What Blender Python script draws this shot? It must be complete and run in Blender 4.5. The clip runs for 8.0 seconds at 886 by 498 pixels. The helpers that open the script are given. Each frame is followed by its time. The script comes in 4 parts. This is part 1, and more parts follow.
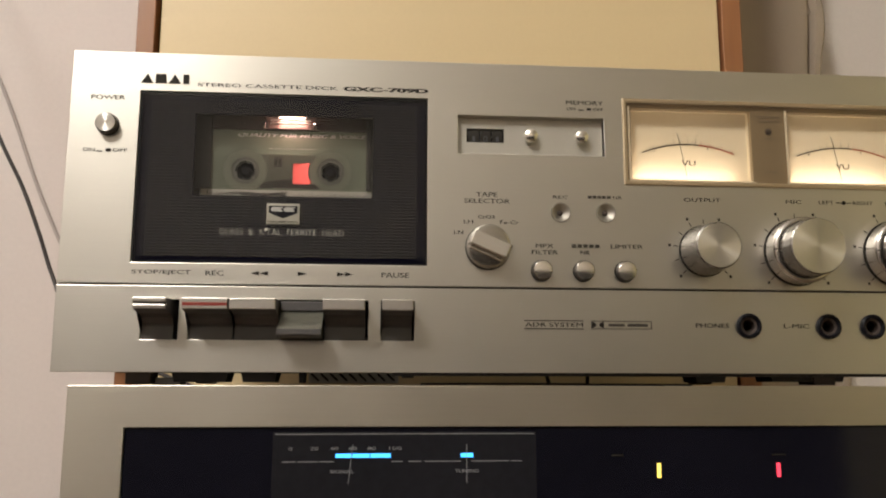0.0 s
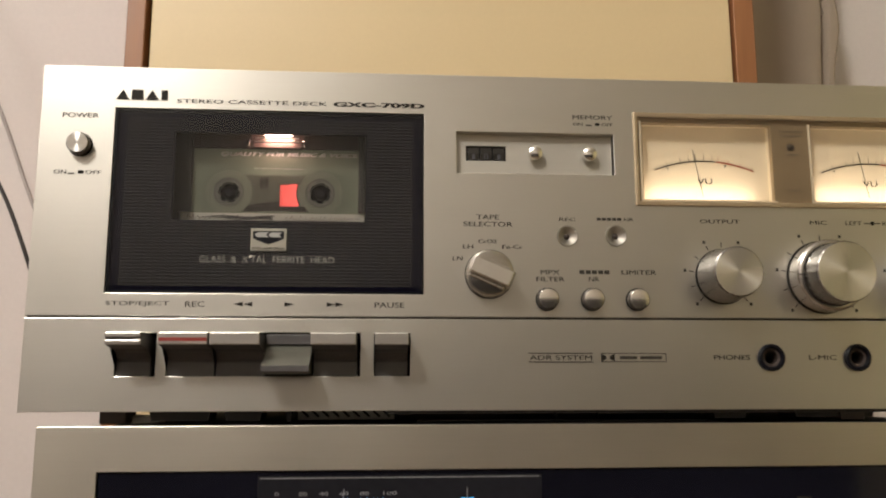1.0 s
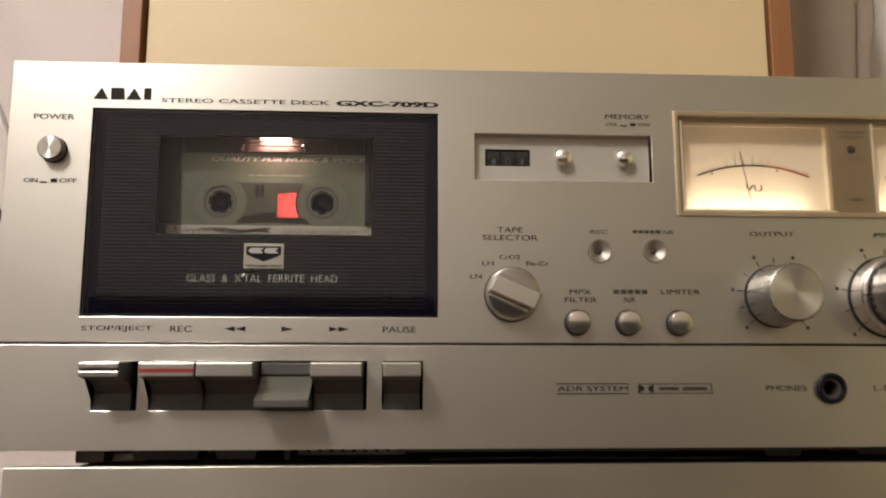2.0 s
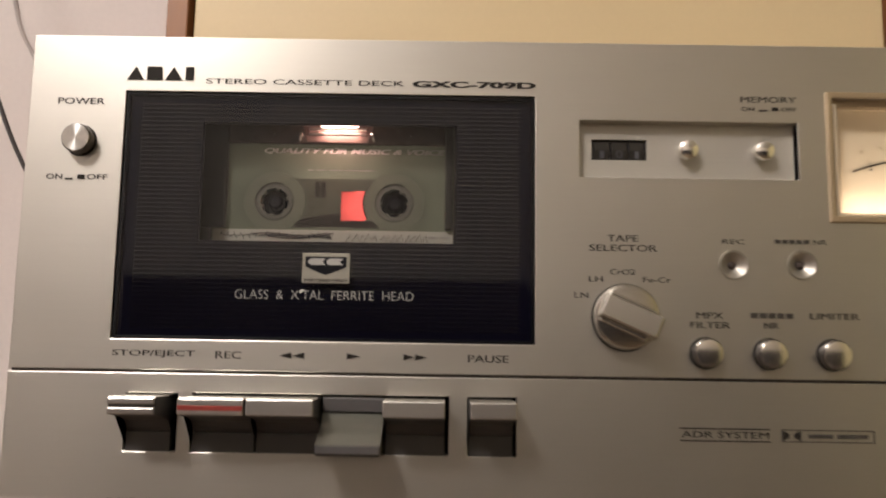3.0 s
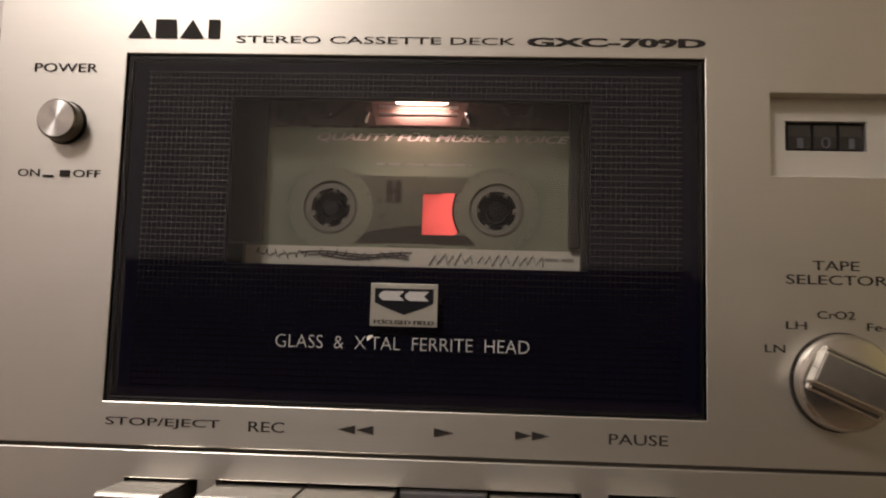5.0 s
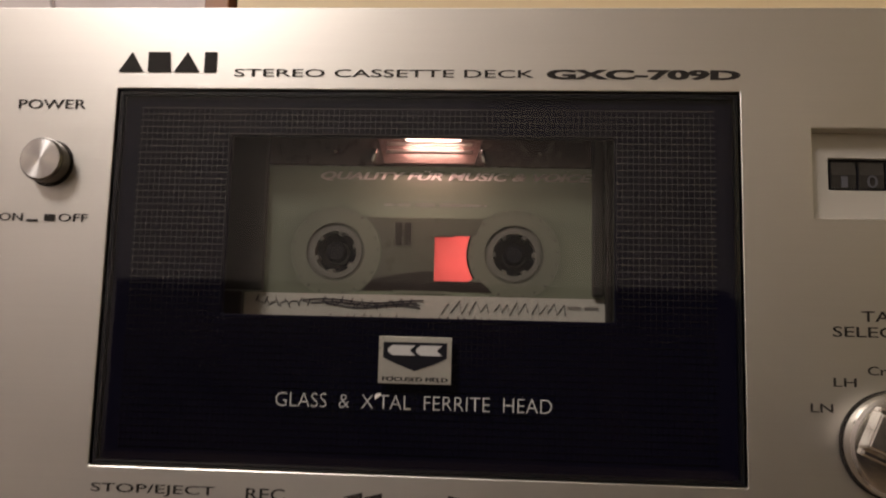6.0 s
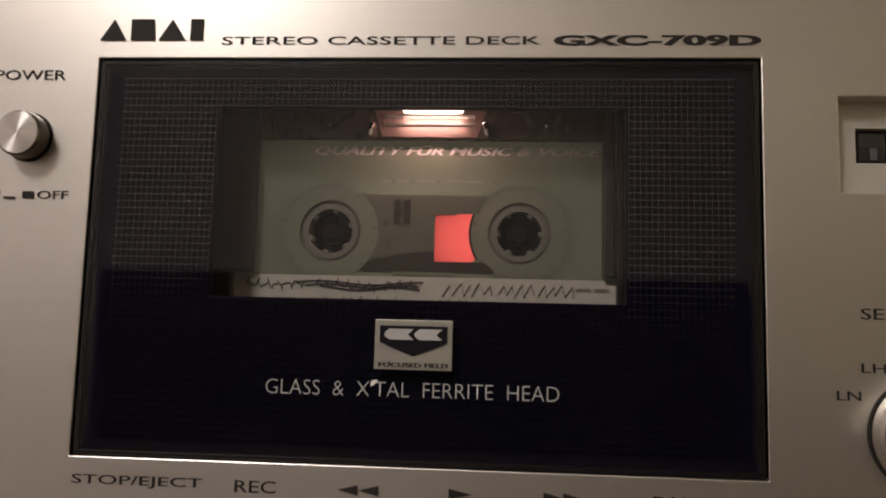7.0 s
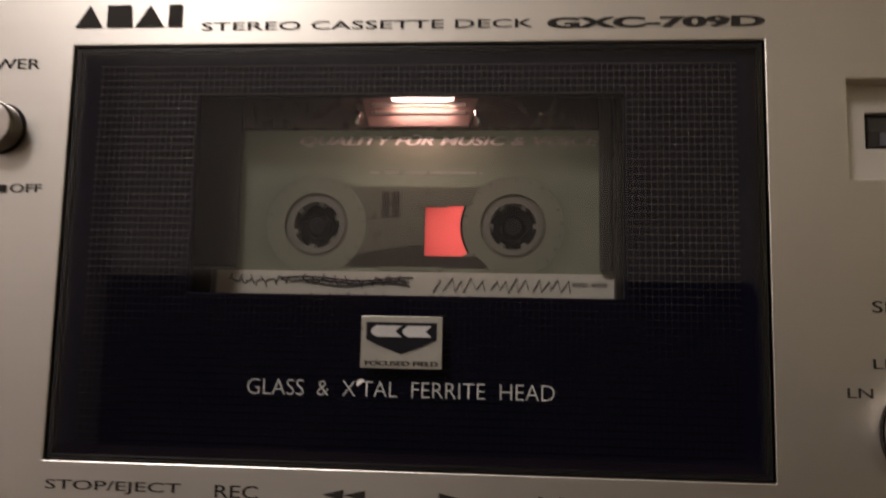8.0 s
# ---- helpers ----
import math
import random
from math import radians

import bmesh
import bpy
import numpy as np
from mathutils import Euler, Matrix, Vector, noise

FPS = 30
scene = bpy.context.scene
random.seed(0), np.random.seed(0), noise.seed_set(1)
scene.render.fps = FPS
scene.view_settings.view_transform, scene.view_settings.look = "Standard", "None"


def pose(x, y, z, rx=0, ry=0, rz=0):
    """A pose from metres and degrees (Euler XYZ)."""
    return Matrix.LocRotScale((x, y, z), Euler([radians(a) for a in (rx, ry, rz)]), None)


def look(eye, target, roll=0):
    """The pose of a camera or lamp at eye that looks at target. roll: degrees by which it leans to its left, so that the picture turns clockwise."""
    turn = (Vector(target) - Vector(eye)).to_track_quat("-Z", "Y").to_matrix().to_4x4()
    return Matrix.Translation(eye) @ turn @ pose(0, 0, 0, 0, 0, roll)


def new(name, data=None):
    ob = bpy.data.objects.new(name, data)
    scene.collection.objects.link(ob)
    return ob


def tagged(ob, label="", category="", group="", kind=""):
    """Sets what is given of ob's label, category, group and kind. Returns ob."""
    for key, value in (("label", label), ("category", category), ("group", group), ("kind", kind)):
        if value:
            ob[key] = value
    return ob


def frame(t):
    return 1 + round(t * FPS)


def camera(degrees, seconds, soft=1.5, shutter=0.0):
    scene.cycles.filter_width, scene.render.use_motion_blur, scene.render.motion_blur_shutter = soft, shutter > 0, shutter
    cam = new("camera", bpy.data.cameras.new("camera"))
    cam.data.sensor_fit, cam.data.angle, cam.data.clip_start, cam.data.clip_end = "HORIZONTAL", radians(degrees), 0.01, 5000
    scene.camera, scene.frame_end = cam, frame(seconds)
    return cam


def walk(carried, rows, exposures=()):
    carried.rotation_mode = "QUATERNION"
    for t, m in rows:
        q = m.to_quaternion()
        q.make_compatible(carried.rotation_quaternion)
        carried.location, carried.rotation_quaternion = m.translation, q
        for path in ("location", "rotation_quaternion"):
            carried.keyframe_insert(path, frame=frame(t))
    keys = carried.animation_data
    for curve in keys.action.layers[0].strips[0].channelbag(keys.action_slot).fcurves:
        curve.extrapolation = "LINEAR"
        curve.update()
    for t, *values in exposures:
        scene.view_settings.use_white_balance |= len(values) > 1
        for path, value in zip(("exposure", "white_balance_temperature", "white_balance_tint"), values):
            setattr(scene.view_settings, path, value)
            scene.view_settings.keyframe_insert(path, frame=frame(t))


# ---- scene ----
cam = camera(56.5, 8.0, soft=2.0, shutter=0.6)
# the rows are in decimetres, in the frame of the deck: x along its face, y into it, z up
EXPOSURES = [(0.0, 0.44, 6330, 9), (1.2, 0.46, 6330, 10), (3.0, 0.36, 6340, 15), (4.5, 0.20, 6420, 17), (8.0, -0.09, 6270, 18)]
PATH = [
    (0, (1.16, -3.943, -0.558), (1.318, -1.975, -0.238), 0.1),
    (0.3, (1.173, -3.888, -0.534), (1.336, -1.918, -0.227), 0.3),
    (0.5, (1.182, -3.823, -0.506), (1.317, -1.854, -0.182), 0.6),
    (0.8, (1.204, -3.737, -0.438), (1.35, -1.767, -0.124), 0.3),
    (1, (1.219, -3.685, -0.394), (1.362, -1.716, -0.072), -0.1),
    (1.2, (1.261, -3.626, -0.377), (1.384, -1.655, -0.061), -0.3),
    (2.3, (1.194, -3.126, -0.163), (1.292, -1.15, 0.128), 0.3),
    (2.5, (1.15, -3.008, -0.122), (1.218, -1.027, 0.14), 0.5),
    (2.8, (1.107, -2.835, -0.06), (1.132, -0.852, 0.198), 0.6),
    (3, (1.099, -2.73, -0.04), (1.094, -0.746, 0.217), 0.9),
    (3.3, (1.028, -2.576, 0.051), (0.996, -0.588, 0.268), 0.3),
    (3.5, (1.004, -2.487, 0.065), (0.945, -0.5, 0.285), 0.8),
    (3.8, (0.941, -2.336, 0.107), (0.819, -0.349, 0.298), 0.6),
    (4, (0.933, -2.294, 0.144), (0.833, -0.306, 0.337), 0.8),
    (4.2, (0.926, -2.219, 0.14), (0.872, -0.228, 0.318), 0.7),
    (4.5, (0.94, -2.11, 0.169), (0.898, -0.118, 0.342), 0.8),
    (4.7, (0.905, -2.022, 0.172), (0.832, -0.032, 0.364), 1.0),
    (5.8, (0.88, -1.81, 0.215), (0.751, 0.172, 0.449), 2.0),
    (6, (0.869, -1.782, 0.256), (0.745, 0.198, 0.511), 1.5),
    (6.3, (0.875, -1.746, 0.266), (0.751, 0.237, 0.498), 0.8),
    (6.5, (0.878, -1.735, 0.254), (0.763, 0.244, 0.517), 0.9),
    (6.8, (0.867, -1.694, 0.257), (0.727, 0.288, 0.488), 1.4),
    (7, (0.883, -1.67, 0.243), (0.735, 0.311, 0.476), 1.5),
    (7.2, (0.869, -1.66, 0.275), (0.741, 0.324, 0.499), 1.7),
    (7.5, (0.862, -1.651, 0.268), (0.718, 0.329, 0.511), 1.5),
    (7.8, (0.872, -1.639, 0.254), (0.735, 0.342, 0.497), 1.1),
    (8, (0.91, -1.589, 0.231), (0.748, 0.39, 0.473), 1.2),
]
walk(cam, [(t, look(Vector(eye) * 0.1, Vector(target) * 0.1, roll)) for t, eye, target, roll in PATH], EXPOSURES)

# ---- world and lamps ----
world = bpy.data.worlds.new("room_dark")
world.use_nodes = True
world.node_tree.nodes["Background"].inputs[0].default_value = (1.0, 0.95, 0.88, 1)
world.node_tree.nodes["Background"].inputs[1].default_value = 0.02
scene.world = world

LAMP_AT = Vector((-0.63, -1.22, 1.28))


def lamp(name, kind, at, power, colour, size, target=None, size_y=None):
    data = bpy.data.lights.new(name, kind)
    data.energy, data.color = power, colour
    if kind == "AREA":
        data.size = size
        if size_y:
            data.shape, data.size_y = "RECTANGLE", size_y
    else:
        data.shadow_soft_size = size
    ob = new(name, data)
    ob.matrix_world = look(at, target) if target is not None else Matrix.Translation(at)
    return ob


lamp("ceiling_bulb", "POINT", LAMP_AT, 65, (1.0, 0.925, 0.83), 0.18)
# pilot lamp above the tape, the lamp behind the translucent tape, and the lamps under the meter scales
lamp("tape_lamp", "AREA", (0.0716, 0.0060, 0.0750), 0.0056, (1.0, 0.60, 0.50), 0.013, (0.0716, 0.0148, 0.0672), 0.002)
lamp("back_lamp", "AREA", (0.0715, 0.0322, 0.0520), 0.046, (1.0, 0.82, 0.76), 0.066, (0.0715, 0.0, 0.0520), 0.036)
for cx in (0.275, 0.358):
    lamp("meter_lamp", "AREA", (cx - 0.003, 0.0018, 0.0465), 0.0058, (1.0, 0.83, 0.66), 0.054, (cx - 0.003, 0.0085, 0.054), 0.002)


# ---- materials ----
def material(name):
    m = bpy.data.materials.new(name)
    m.use_nodes = True
    nodes = m.node_tree.nodes
    return m, nodes, m.node_tree.links, nodes["Principled BSDF"]


def surface(name, colour, rough=0.5, metal=0.0, stretch=(1, 1, 1), grain=300.0, vary=0.06, rough_vary=0.06, bump=0.0, blotch=12.0, brushed=0.0, sheen=0.5):
    """A surface with two scales of variation: fine grain and broad blotches."""
    m, nodes, links, bsdf = material(name)
    bsdf.inputs["Metallic"].default_value = metal
    bsdf.inputs["Specular IOR Level"].default_value = sheen
    if brushed:
        tangent = nodes.new("ShaderNodeTangent")
        tangent.direction_type, tangent.uv_map = "UV_MAP", "grain"
        bsdf.inputs["Anisotropic"].default_value = brushed
        links.new(tangent.outputs[0], bsdf.inputs["Tangent"])
    coord = nodes.new("ShaderNodeTexCoord")
    mapping = nodes.new("ShaderNodeMapping")
    mapping.inputs["Scale"].default_value = stretch
    links.new(coord.outputs["Object"], mapping.inputs["Vector"])
    fine = nodes.new("ShaderNodeTexNoise")
    fine.inputs["Scale"].default_value, fine.inputs["Detail"].default_value = grain, 3
    links.new(mapping.outputs["Vector"], fine.inputs["Vector"])
    broad = nodes.new("ShaderNodeTexNoise")
    broad.inputs["Scale"].default_value, broad.inputs["Detail"].default_value = blotch, 2
    links.new(coord.outputs["Object"], broad.inputs["Vector"])
    both = nodes.new("ShaderNodeMath")
    both.operation = "ADD"
    links.new(fine.outputs["Fac"], both.inputs[0])
    links.new(broad.outputs["Fac"], both.inputs[1])
    tone = nodes.new("ShaderNodeMapRange")
    tone.inputs["From Min"].default_value, tone.inputs["From Max"].default_value = 0.6, 1.4
    tone.inputs["To Min"].default_value, tone.inputs["To Max"].default_value = 1 - vary, 1 + vary
    links.new(both.outputs[0], tone.inputs["Value"])
    mul = nodes.new("ShaderNodeVectorMath")
    mul.operation = "SCALE"
    mul.inputs[0].default_value = colour
    links.new(tone.outputs[0], mul.inputs["Scale"])
    links.new(mul.outputs["Vector"], bsdf.inputs["Base Color"])
    r = nodes.new("ShaderNodeMapRange")
    r.inputs["From Min"].default_value, r.inputs["From Max"].default_value = 0.6, 1.4
    r.inputs["To Min"].default_value, r.inputs["To Max"].default_value = max(rough - rough_vary, 0.02), rough + rough_vary
    links.new(both.outputs[0], r.inputs["Value"])
    links.new(r.outputs[0], bsdf.inputs["Roughness"])
    if bump:
        b = nodes.new("ShaderNodeBump")
        b.inputs["Strength"].default_value, b.inputs["Distance"].default_value = bump, 0.0005
        links.new(fine.outputs["Fac"], b.inputs["Height"])
        links.new(b.outputs["Normal"], bsdf.inputs["Normal"])
    return m


def glazing(name, tint, rough=0.03, ior=1.45, gloss=1.0):
    """Clear or smoked acrylic: a tinted see-through sheet with a Fresnel gloss."""
    m, nodes, links, bsdf = material(name)
    nodes.remove(bsdf)
    clear = nodes.new("ShaderNodeBsdfTransparent")
    clear.inputs["Color"].default_value = (*tint, 1)
    shine = nodes.new("ShaderNodeBsdfGlossy")
    shine.inputs["Roughness"].default_value = rough
    shine.inputs["Color"].default_value = (gloss, gloss, gloss, 1)
    fresnel = nodes.new("ShaderNodeFresnel")
    fresnel.inputs["IOR"].default_value = ior
    mix = nodes.new("ShaderNodeMixShader")
    links.new(fresnel.outputs[0], mix.inputs[0])
    links.new(clear.outputs[0], mix.inputs[1])
    links.new(shine.outputs[0], mix.inputs[2])
    links.new(mix.outputs[0], nodes["Material Output"].inputs["Surface"])
    return m


def glow(name, colour, strength):
    m, nodes, links, bsdf = material(name)
    bsdf.inputs["Base Color"].default_value = (*colour, 1)
    bsdf.inputs["Emission Color"].default_value = (*colour, 1)
    bsdf.inputs["Emission Strength"].default_value = strength
    return m


def translucent(name, colour, share=0.6, rough=0.5):
    """Thin plastic that lets a share of the light through, a little cloudy."""
    m, nodes, links, bsdf = material(name)
    coord = nodes.new("ShaderNodeTexCoord")
    cloud = nodes.new("ShaderNodeTexNoise")
    cloud.inputs["Scale"].default_value, cloud.inputs["Detail"].default_value = 120.0, 4
    links.new(coord.outputs["Object"], cloud.inputs["Vector"])
    tone = nodes.new("ShaderNodeMapRange")
    tone.inputs["To Min"].default_value, tone.inputs["To Max"].default_value = 0.84, 1.16
    links.new(cloud.outputs["Fac"], tone.inputs["Value"])
    tint = nodes.new("ShaderNodeVectorMath")
    tint.operation = "SCALE"
    tint.inputs[0].default_value = colour
    links.new(tone.outputs[0], tint.inputs["Scale"])
    thin = nodes.new("ShaderNodeBsdfTranslucent")
    mix = nodes.new("ShaderNodeMixShader")
    mix.inputs[0].default_value = share
    bsdf.inputs["Roughness"].default_value = rough
    links.new(tint.outputs[0], bsdf.inputs["Base Color"])
    links.new(tint.outputs[0], thin.inputs["Color"])
    links.new(bsdf.outputs[0], mix.inputs[1])
    links.new(thin.outputs[0], mix.inputs[2])
    links.new(mix.outputs[0], nodes["Material Output"].inputs["Surface"])
    return m


def spun(name, colour, rough, streak):
    """Lathe-turned metal: the grain runs in rings about the y axis."""
    m, nodes, links, bsdf = material(name)
    bsdf.inputs["Base Color"].default_value = (*colour, 1)
    bsdf.inputs["Metallic"].default_value, bsdf.inputs["Roughness"].default_value = 1.0, rough
    bsdf.inputs["Anisotropic"].default_value = streak
    bsdf.inputs["Anisotropic Rotation"].default_value = 0.25
    tangent = nodes.new("ShaderNodeTangent")
    tangent.direction_type, tangent.axis = "RADIAL", "Y"
    links.new(tangent.outputs[0], bsdf.inputs["Tangent"])
    return m


BRUSHED = surface("brushed_champagne_aluminium", (0.71, 0.688, 0.632), 0.335, 0.97, (2.5, 60, 160), 14.0, 0.025, 0.014, 0.012, 22.0, 0.38)
TUNER_FACE = surface("brushed_tuner_aluminium", (0.66, 0.62, 0.54), 0.36, 0.97, (2.5, 60, 160), 14.0, 0.03, 0.03, 0.02, 16.0, 0.45)
CHROME = surface("polished_chrome", (0.80, 0.78, 0.74), 0.13, 1.0, (1, 1, 1), 400.0, 0.03, 0.04)
SPUN = spun("spun_metal", (0.83, 0.82, 0.79), 0.24, 0.88)
BUTTON_METAL = surface("satin_button_chrome", (0.86, 0.83, 0.78), 0.19, 1.0, (1, 1, 1), 700.0, 0.03, 0.04)
# chrome button sides, coloured dark for the dark room they mirror
DARKENED_SIDE = surface("darkened_button_side", (0.17, 0.16, 0.155), 0.16, 1.0, (1, 1, 1), 900.0, 0.05, 0.03)
KNOB_RING = surface("grey_knob_ring", (0.60, 0.58, 0.55), 0.22, 1.0, (1, 1, 1), 900.0, 0.04, 0.03)
SELECTOR_METAL = surface("satin_chrome_knob", (0.55, 0.53, 0.49), 0.20, 1.0, (1, 1, 1), 900.0, 0.03, 0.04)
KNOB_BODY = surface("satin_knob_body", (0.34, 0.33, 0.315), 0.26, 1.0, (1, 1, 1), 900.0, 0.04, 0.03)
GRIP = surface("satin_grip_metal", (0.62, 0.60, 0.54), 0.3, 0.97, (1, 1, 1), 900.0, 0.03, 0.04)
CLOTH = surface("taupe_curtain_cloth", (0.43, 0.36, 0.285), 0.85, 0.0, (1, 1, 1), 900.0, 0.05, 0.04, 0.1, 14.0, sheen=0.2)
DISH = surface("dished_bezel_metal", (0.46, 0.44, 0.395), 0.42, 0.95, (1, 1, 1), 900.0, 0.04, 0.04)
LIP = surface("satin_key_lip", (0.44, 0.42, 0.395), 0.32, 0.95, (3, 60, 200), 12.0, 0.03, 0.04)
KEY_METAL = surface("key_metal", (0.38, 0.365, 0.33), 0.26, 1.0, (3, 60, 200), 12.0, 0.03, 0.03)
# two dark versions of the key metal, with the shade below the tops painted in
KEY_SHADE = surface("key_shade_dark", (0.075, 0.07, 0.07), 0.5, 0.0, (1, 1, 1), 500.0, 0.1)
SHADED_KEY_METAL = surface("shaded_key_metal", (0.12, 0.115, 0.11), 0.34, 0.7, (1, 1, 1), 160.0, 0.05, 0.02)
INK = surface("printed_dark_ink", (0.022, 0.019, 0.016), 0.6, 0.0, (1, 1, 1), 2500.0, 0.25, sheen=0.15)
FAINT_INK = surface("printed_faint_ink", (0.055, 0.049, 0.041), 0.6, 0.0, (1, 1, 1), 2500.0, 0.25, sheen=0.2)
WHITE_INK = surface("printed_white_ink", (0.40, 0.395, 0.38), 0.5, 0.0, (1, 1, 1), 2500.0, 0.12)
SHELL_PRINT = surface("shell_silver_print", (0.78, 0.75, 0.70), 0.30, 0.0, (1, 1, 1), 2500.0, 0.1)
COUNTER_FACE = surface("satin_silver_plate", (0.50, 0.48, 0.43), 0.45, 0.6, (2, 40, 120), 14.0, 0.03, 0.04)
DIGIT = surface("counter_digit_grey", (0.065, 0.065, 0.075), 0.5, 0.0, (1, 1, 1), 900.0, 0.2)
BADGE = surface("badge_silver", (0.44, 0.43, 0.375), 0.3, 0.6, (1, 1, 1), 900.0, 0.06)
BLACK = surface("black_lacquer", (0.005, 0.005, 0.008), 0.4, 0.0, (1, 1, 1), 500.0, 0.2, sheen=0.2)
CASE = surface("case_dark_vinyl", (0.022, 0.018, 0.016), 0.55, 0.0, (1, 1, 1), 700.0, 0.2, 0.1, 0.1)
INSIDE = surface("compartment_dark", (0.030, 0.027, 0.023), 0.3, 0.0, (1, 1, 1), 600.0, 0.2, sheen=0.3)
GLOW_TINT = surface("pinkish_glow_tint", (0.17, 0.115, 0.095), 0.34, 0.5, (1, 1, 1), 600.0, 0.12)
PALE_METAL = surface("pale_zinc_plate", (0.60, 0.57, 0.52), 0.45, 0.5, (1, 1, 1), 400.0, 0.08)
BRIDGE = surface("head_bridge_brown", (0.07, 0.055, 0.045), 0.28, 0.3, (1, 1, 1), 600.0, 0.15)
SCREEN = surface("dark_navy_door_sheet", (0.0040, 0.0036, 0.0135), 0.5, 0.0, (1, 1, 1), 400.0, 0.2, 0.05, sheen=0.05)
THREAD = surface("dark_metal_thread", (0.12, 0.118, 0.108), 0.13, 1.0, (1, 1, 1), 90.0, 0.25, 0.04)
SMOKED = glazing("smoked_acrylic", (0.74, 0.735, 0.73), 0.035)
CLEAR = glazing("clear_acrylic", (0.95, 0.93, 0.88), 0.03, 1.4)
DARK_PANE = surface("dark_display_glass", (0.006, 0.006, 0.011), 0.07, 0.0, (1, 1, 1), 200.0, 0.2, 0.02)
TAPE_BROWN = surface("wound_tape_brown", (0.034, 0.028, 0.021), 0.35, 0.0, (1, 1, 1), 500.0, 0.2)
RAIL = surface("guide_rail_grey", (0.040, 0.038, 0.031), 0.35, 0.0, (1, 1, 1), 600.0, 0.2)
SHELL = translucent("cassette_grey_shell", (0.150, 0.168, 0.112), 0.15, 0.42)
SHELL_DARK = surface("cassette_dark_window", (0.108, 0.112, 0.080), 0.3, 0.0, (1, 1, 1), 350.0, 0.1)
REEL = translucent("cassette_reel_clear", (0.215, 0.228, 0.165), 0.16, 0.35)
HUB_RING = surface("cassette_hub_ring", (0.112, 0.112, 0.085), 0.35, 0.0, (1, 1, 1), 800.0, 0.1)
HUB = surface("cassette_hub_plastic", (0.155, 0.155, 0.125), 0.4, 0.0, (1, 1, 1), 800.0, 0.08)
PAPER = surface("label_paper", (0.56, 0.54, 0.45), 0.8, 0.0, (1, 1, 1), 600.0, 0.07, 0.05, 0.05, 90.0)
PEN = surface("pen_ink", (0.05, 0.045, 0.05), 0.6, 0.0, (1, 1, 1), 900.0, 0.3)
RED_FILM = translucent("red_leader_film", (0.70, 0.105, 0.088), 0.40)
RED_LINE = surface("red_enamel", (0.24, 0.030, 0.022), 0.4, 0.0, (1, 1, 1), 900.0, 0.1)
METER_CREAM = surface("meter_scale_cream", (0.77, 0.69, 0.555), 0.7, 0.0, (1, 1, 1), 300.0, 0.03, 0.05, 0.0, 40.0)
METER_WORDS = surface("meter_faint_print", (0.21, 0.16, 0.108), 0.5, 0.0, (1, 1, 1), 900.0, 0.2)
METER_TAN = surface("meter_surround_tan", (0.33, 0.25, 0.165), 0.35, 0.3, (1, 1, 1), 500.0, 0.06)
BEZEL = surface("meter_bezel_gold", (0.56, 0.455, 0.31), 0.36, 0.8, (1, 1, 1), 500.0, 0.05, 0.02)
SCALE_RED = surface("meter_scale_red", (0.34, 0.075, 0.04), 0.6, 0.0, (1, 1, 1), 900.0, 0.1)
RUBBER = surface("brown_rubber", (0.05, 0.034, 0.027), 0.6, 0.0, (1, 1, 1), 700.0, 0.2)
BLUE_GLOW = glow("blue_display_segment", (0.06, 0.42, 1.0), 1.6)
YELLOW_GLOW = glow("yellow_indicator", (1.0, 0.72, 0.12), 1.3)
RED_GLOW = glow("red_indicator", (1.0, 0.05, 0.09), 1.1)
BULB_GLOW = glow("pilot_bulb", (1.0, 0.74, 0.62), 5.0)
INSET = surface("display_inset_field", (0.016, 0.016, 0.020), 0.1, 0.0, (1, 1, 1), 200.0, 0.2, 0.02)
PALE_PRINT = surface("display_pale_print", (0.26, 0.26, 0.27), 0.5, 0.0, (1, 1, 1), 900.0, 0.15)
WALL = surface("wall_paint_warm_white", (0.76, 0.70, 0.67), 0.75, 0.0, (1, 1, 1), 180.0, 0.035, 0.05, 0.12, 2.5)
REFLECTED_DARK = surface("reflected_dark", (0.042, 0.039, 0.043), 0.8, 0.0, (1, 1, 1), 180.0, 0.05, 0.05, 0.1, 2.5)
SOUTH_WALL = surface("wall_paint_grey_beige", (0.74, 0.70, 0.645), 0.8, 0.0, (1, 1, 1), 180.0, 0.05, 0.05, 0.1, 2.5)
WEST_WALL = surface("wall_paint_dull_rose", (0.50, 0.45, 0.435), 0.8, 0.0, (1, 1, 1), 180.0, 0.05, 0.05, 0.1, 2.5)
EAST_WALL = surface("wall_paint_olive_beige", (0.86, 0.80, 0.49), 0.8, 0.0, (1, 1, 1), 180.0, 0.05, 0.05, 0.1, 2.5)
CEIL = surface("ceiling_paint", (0.80, 0.78, 0.74), 0.8, 0.0, (1, 1, 1), 120.0, 0.03, 0.05, 0.1, 2.0)
FLOOR = surface("floor_wood", (0.22, 0.165, 0.115), 0.4, 0.0, (3, 40, 1), 3.0, 0.2, 0.08, 0.05, 2.0)
CREAM_DOOR = surface("cream_laminate", (0.72, 0.57, 0.33), 0.45, 0.0, (1, 1, 1), 250.0, 0.02, 0.05, 0.03, 3.0)
BROWN_WOOD = surface("brown_wood_edge", (0.31, 0.132, 0.052), 0.45, 0.0, (60, 20, 3), 3.0, 0.18, 0.08, 0.05, 8.0)
DARK_WOOD = surface("dark_wood", (0.10, 0.06, 0.035), 0.4, 0.0, (3, 40, 40), 3.0, 0.2, 0.08, 0.05, 4.0)
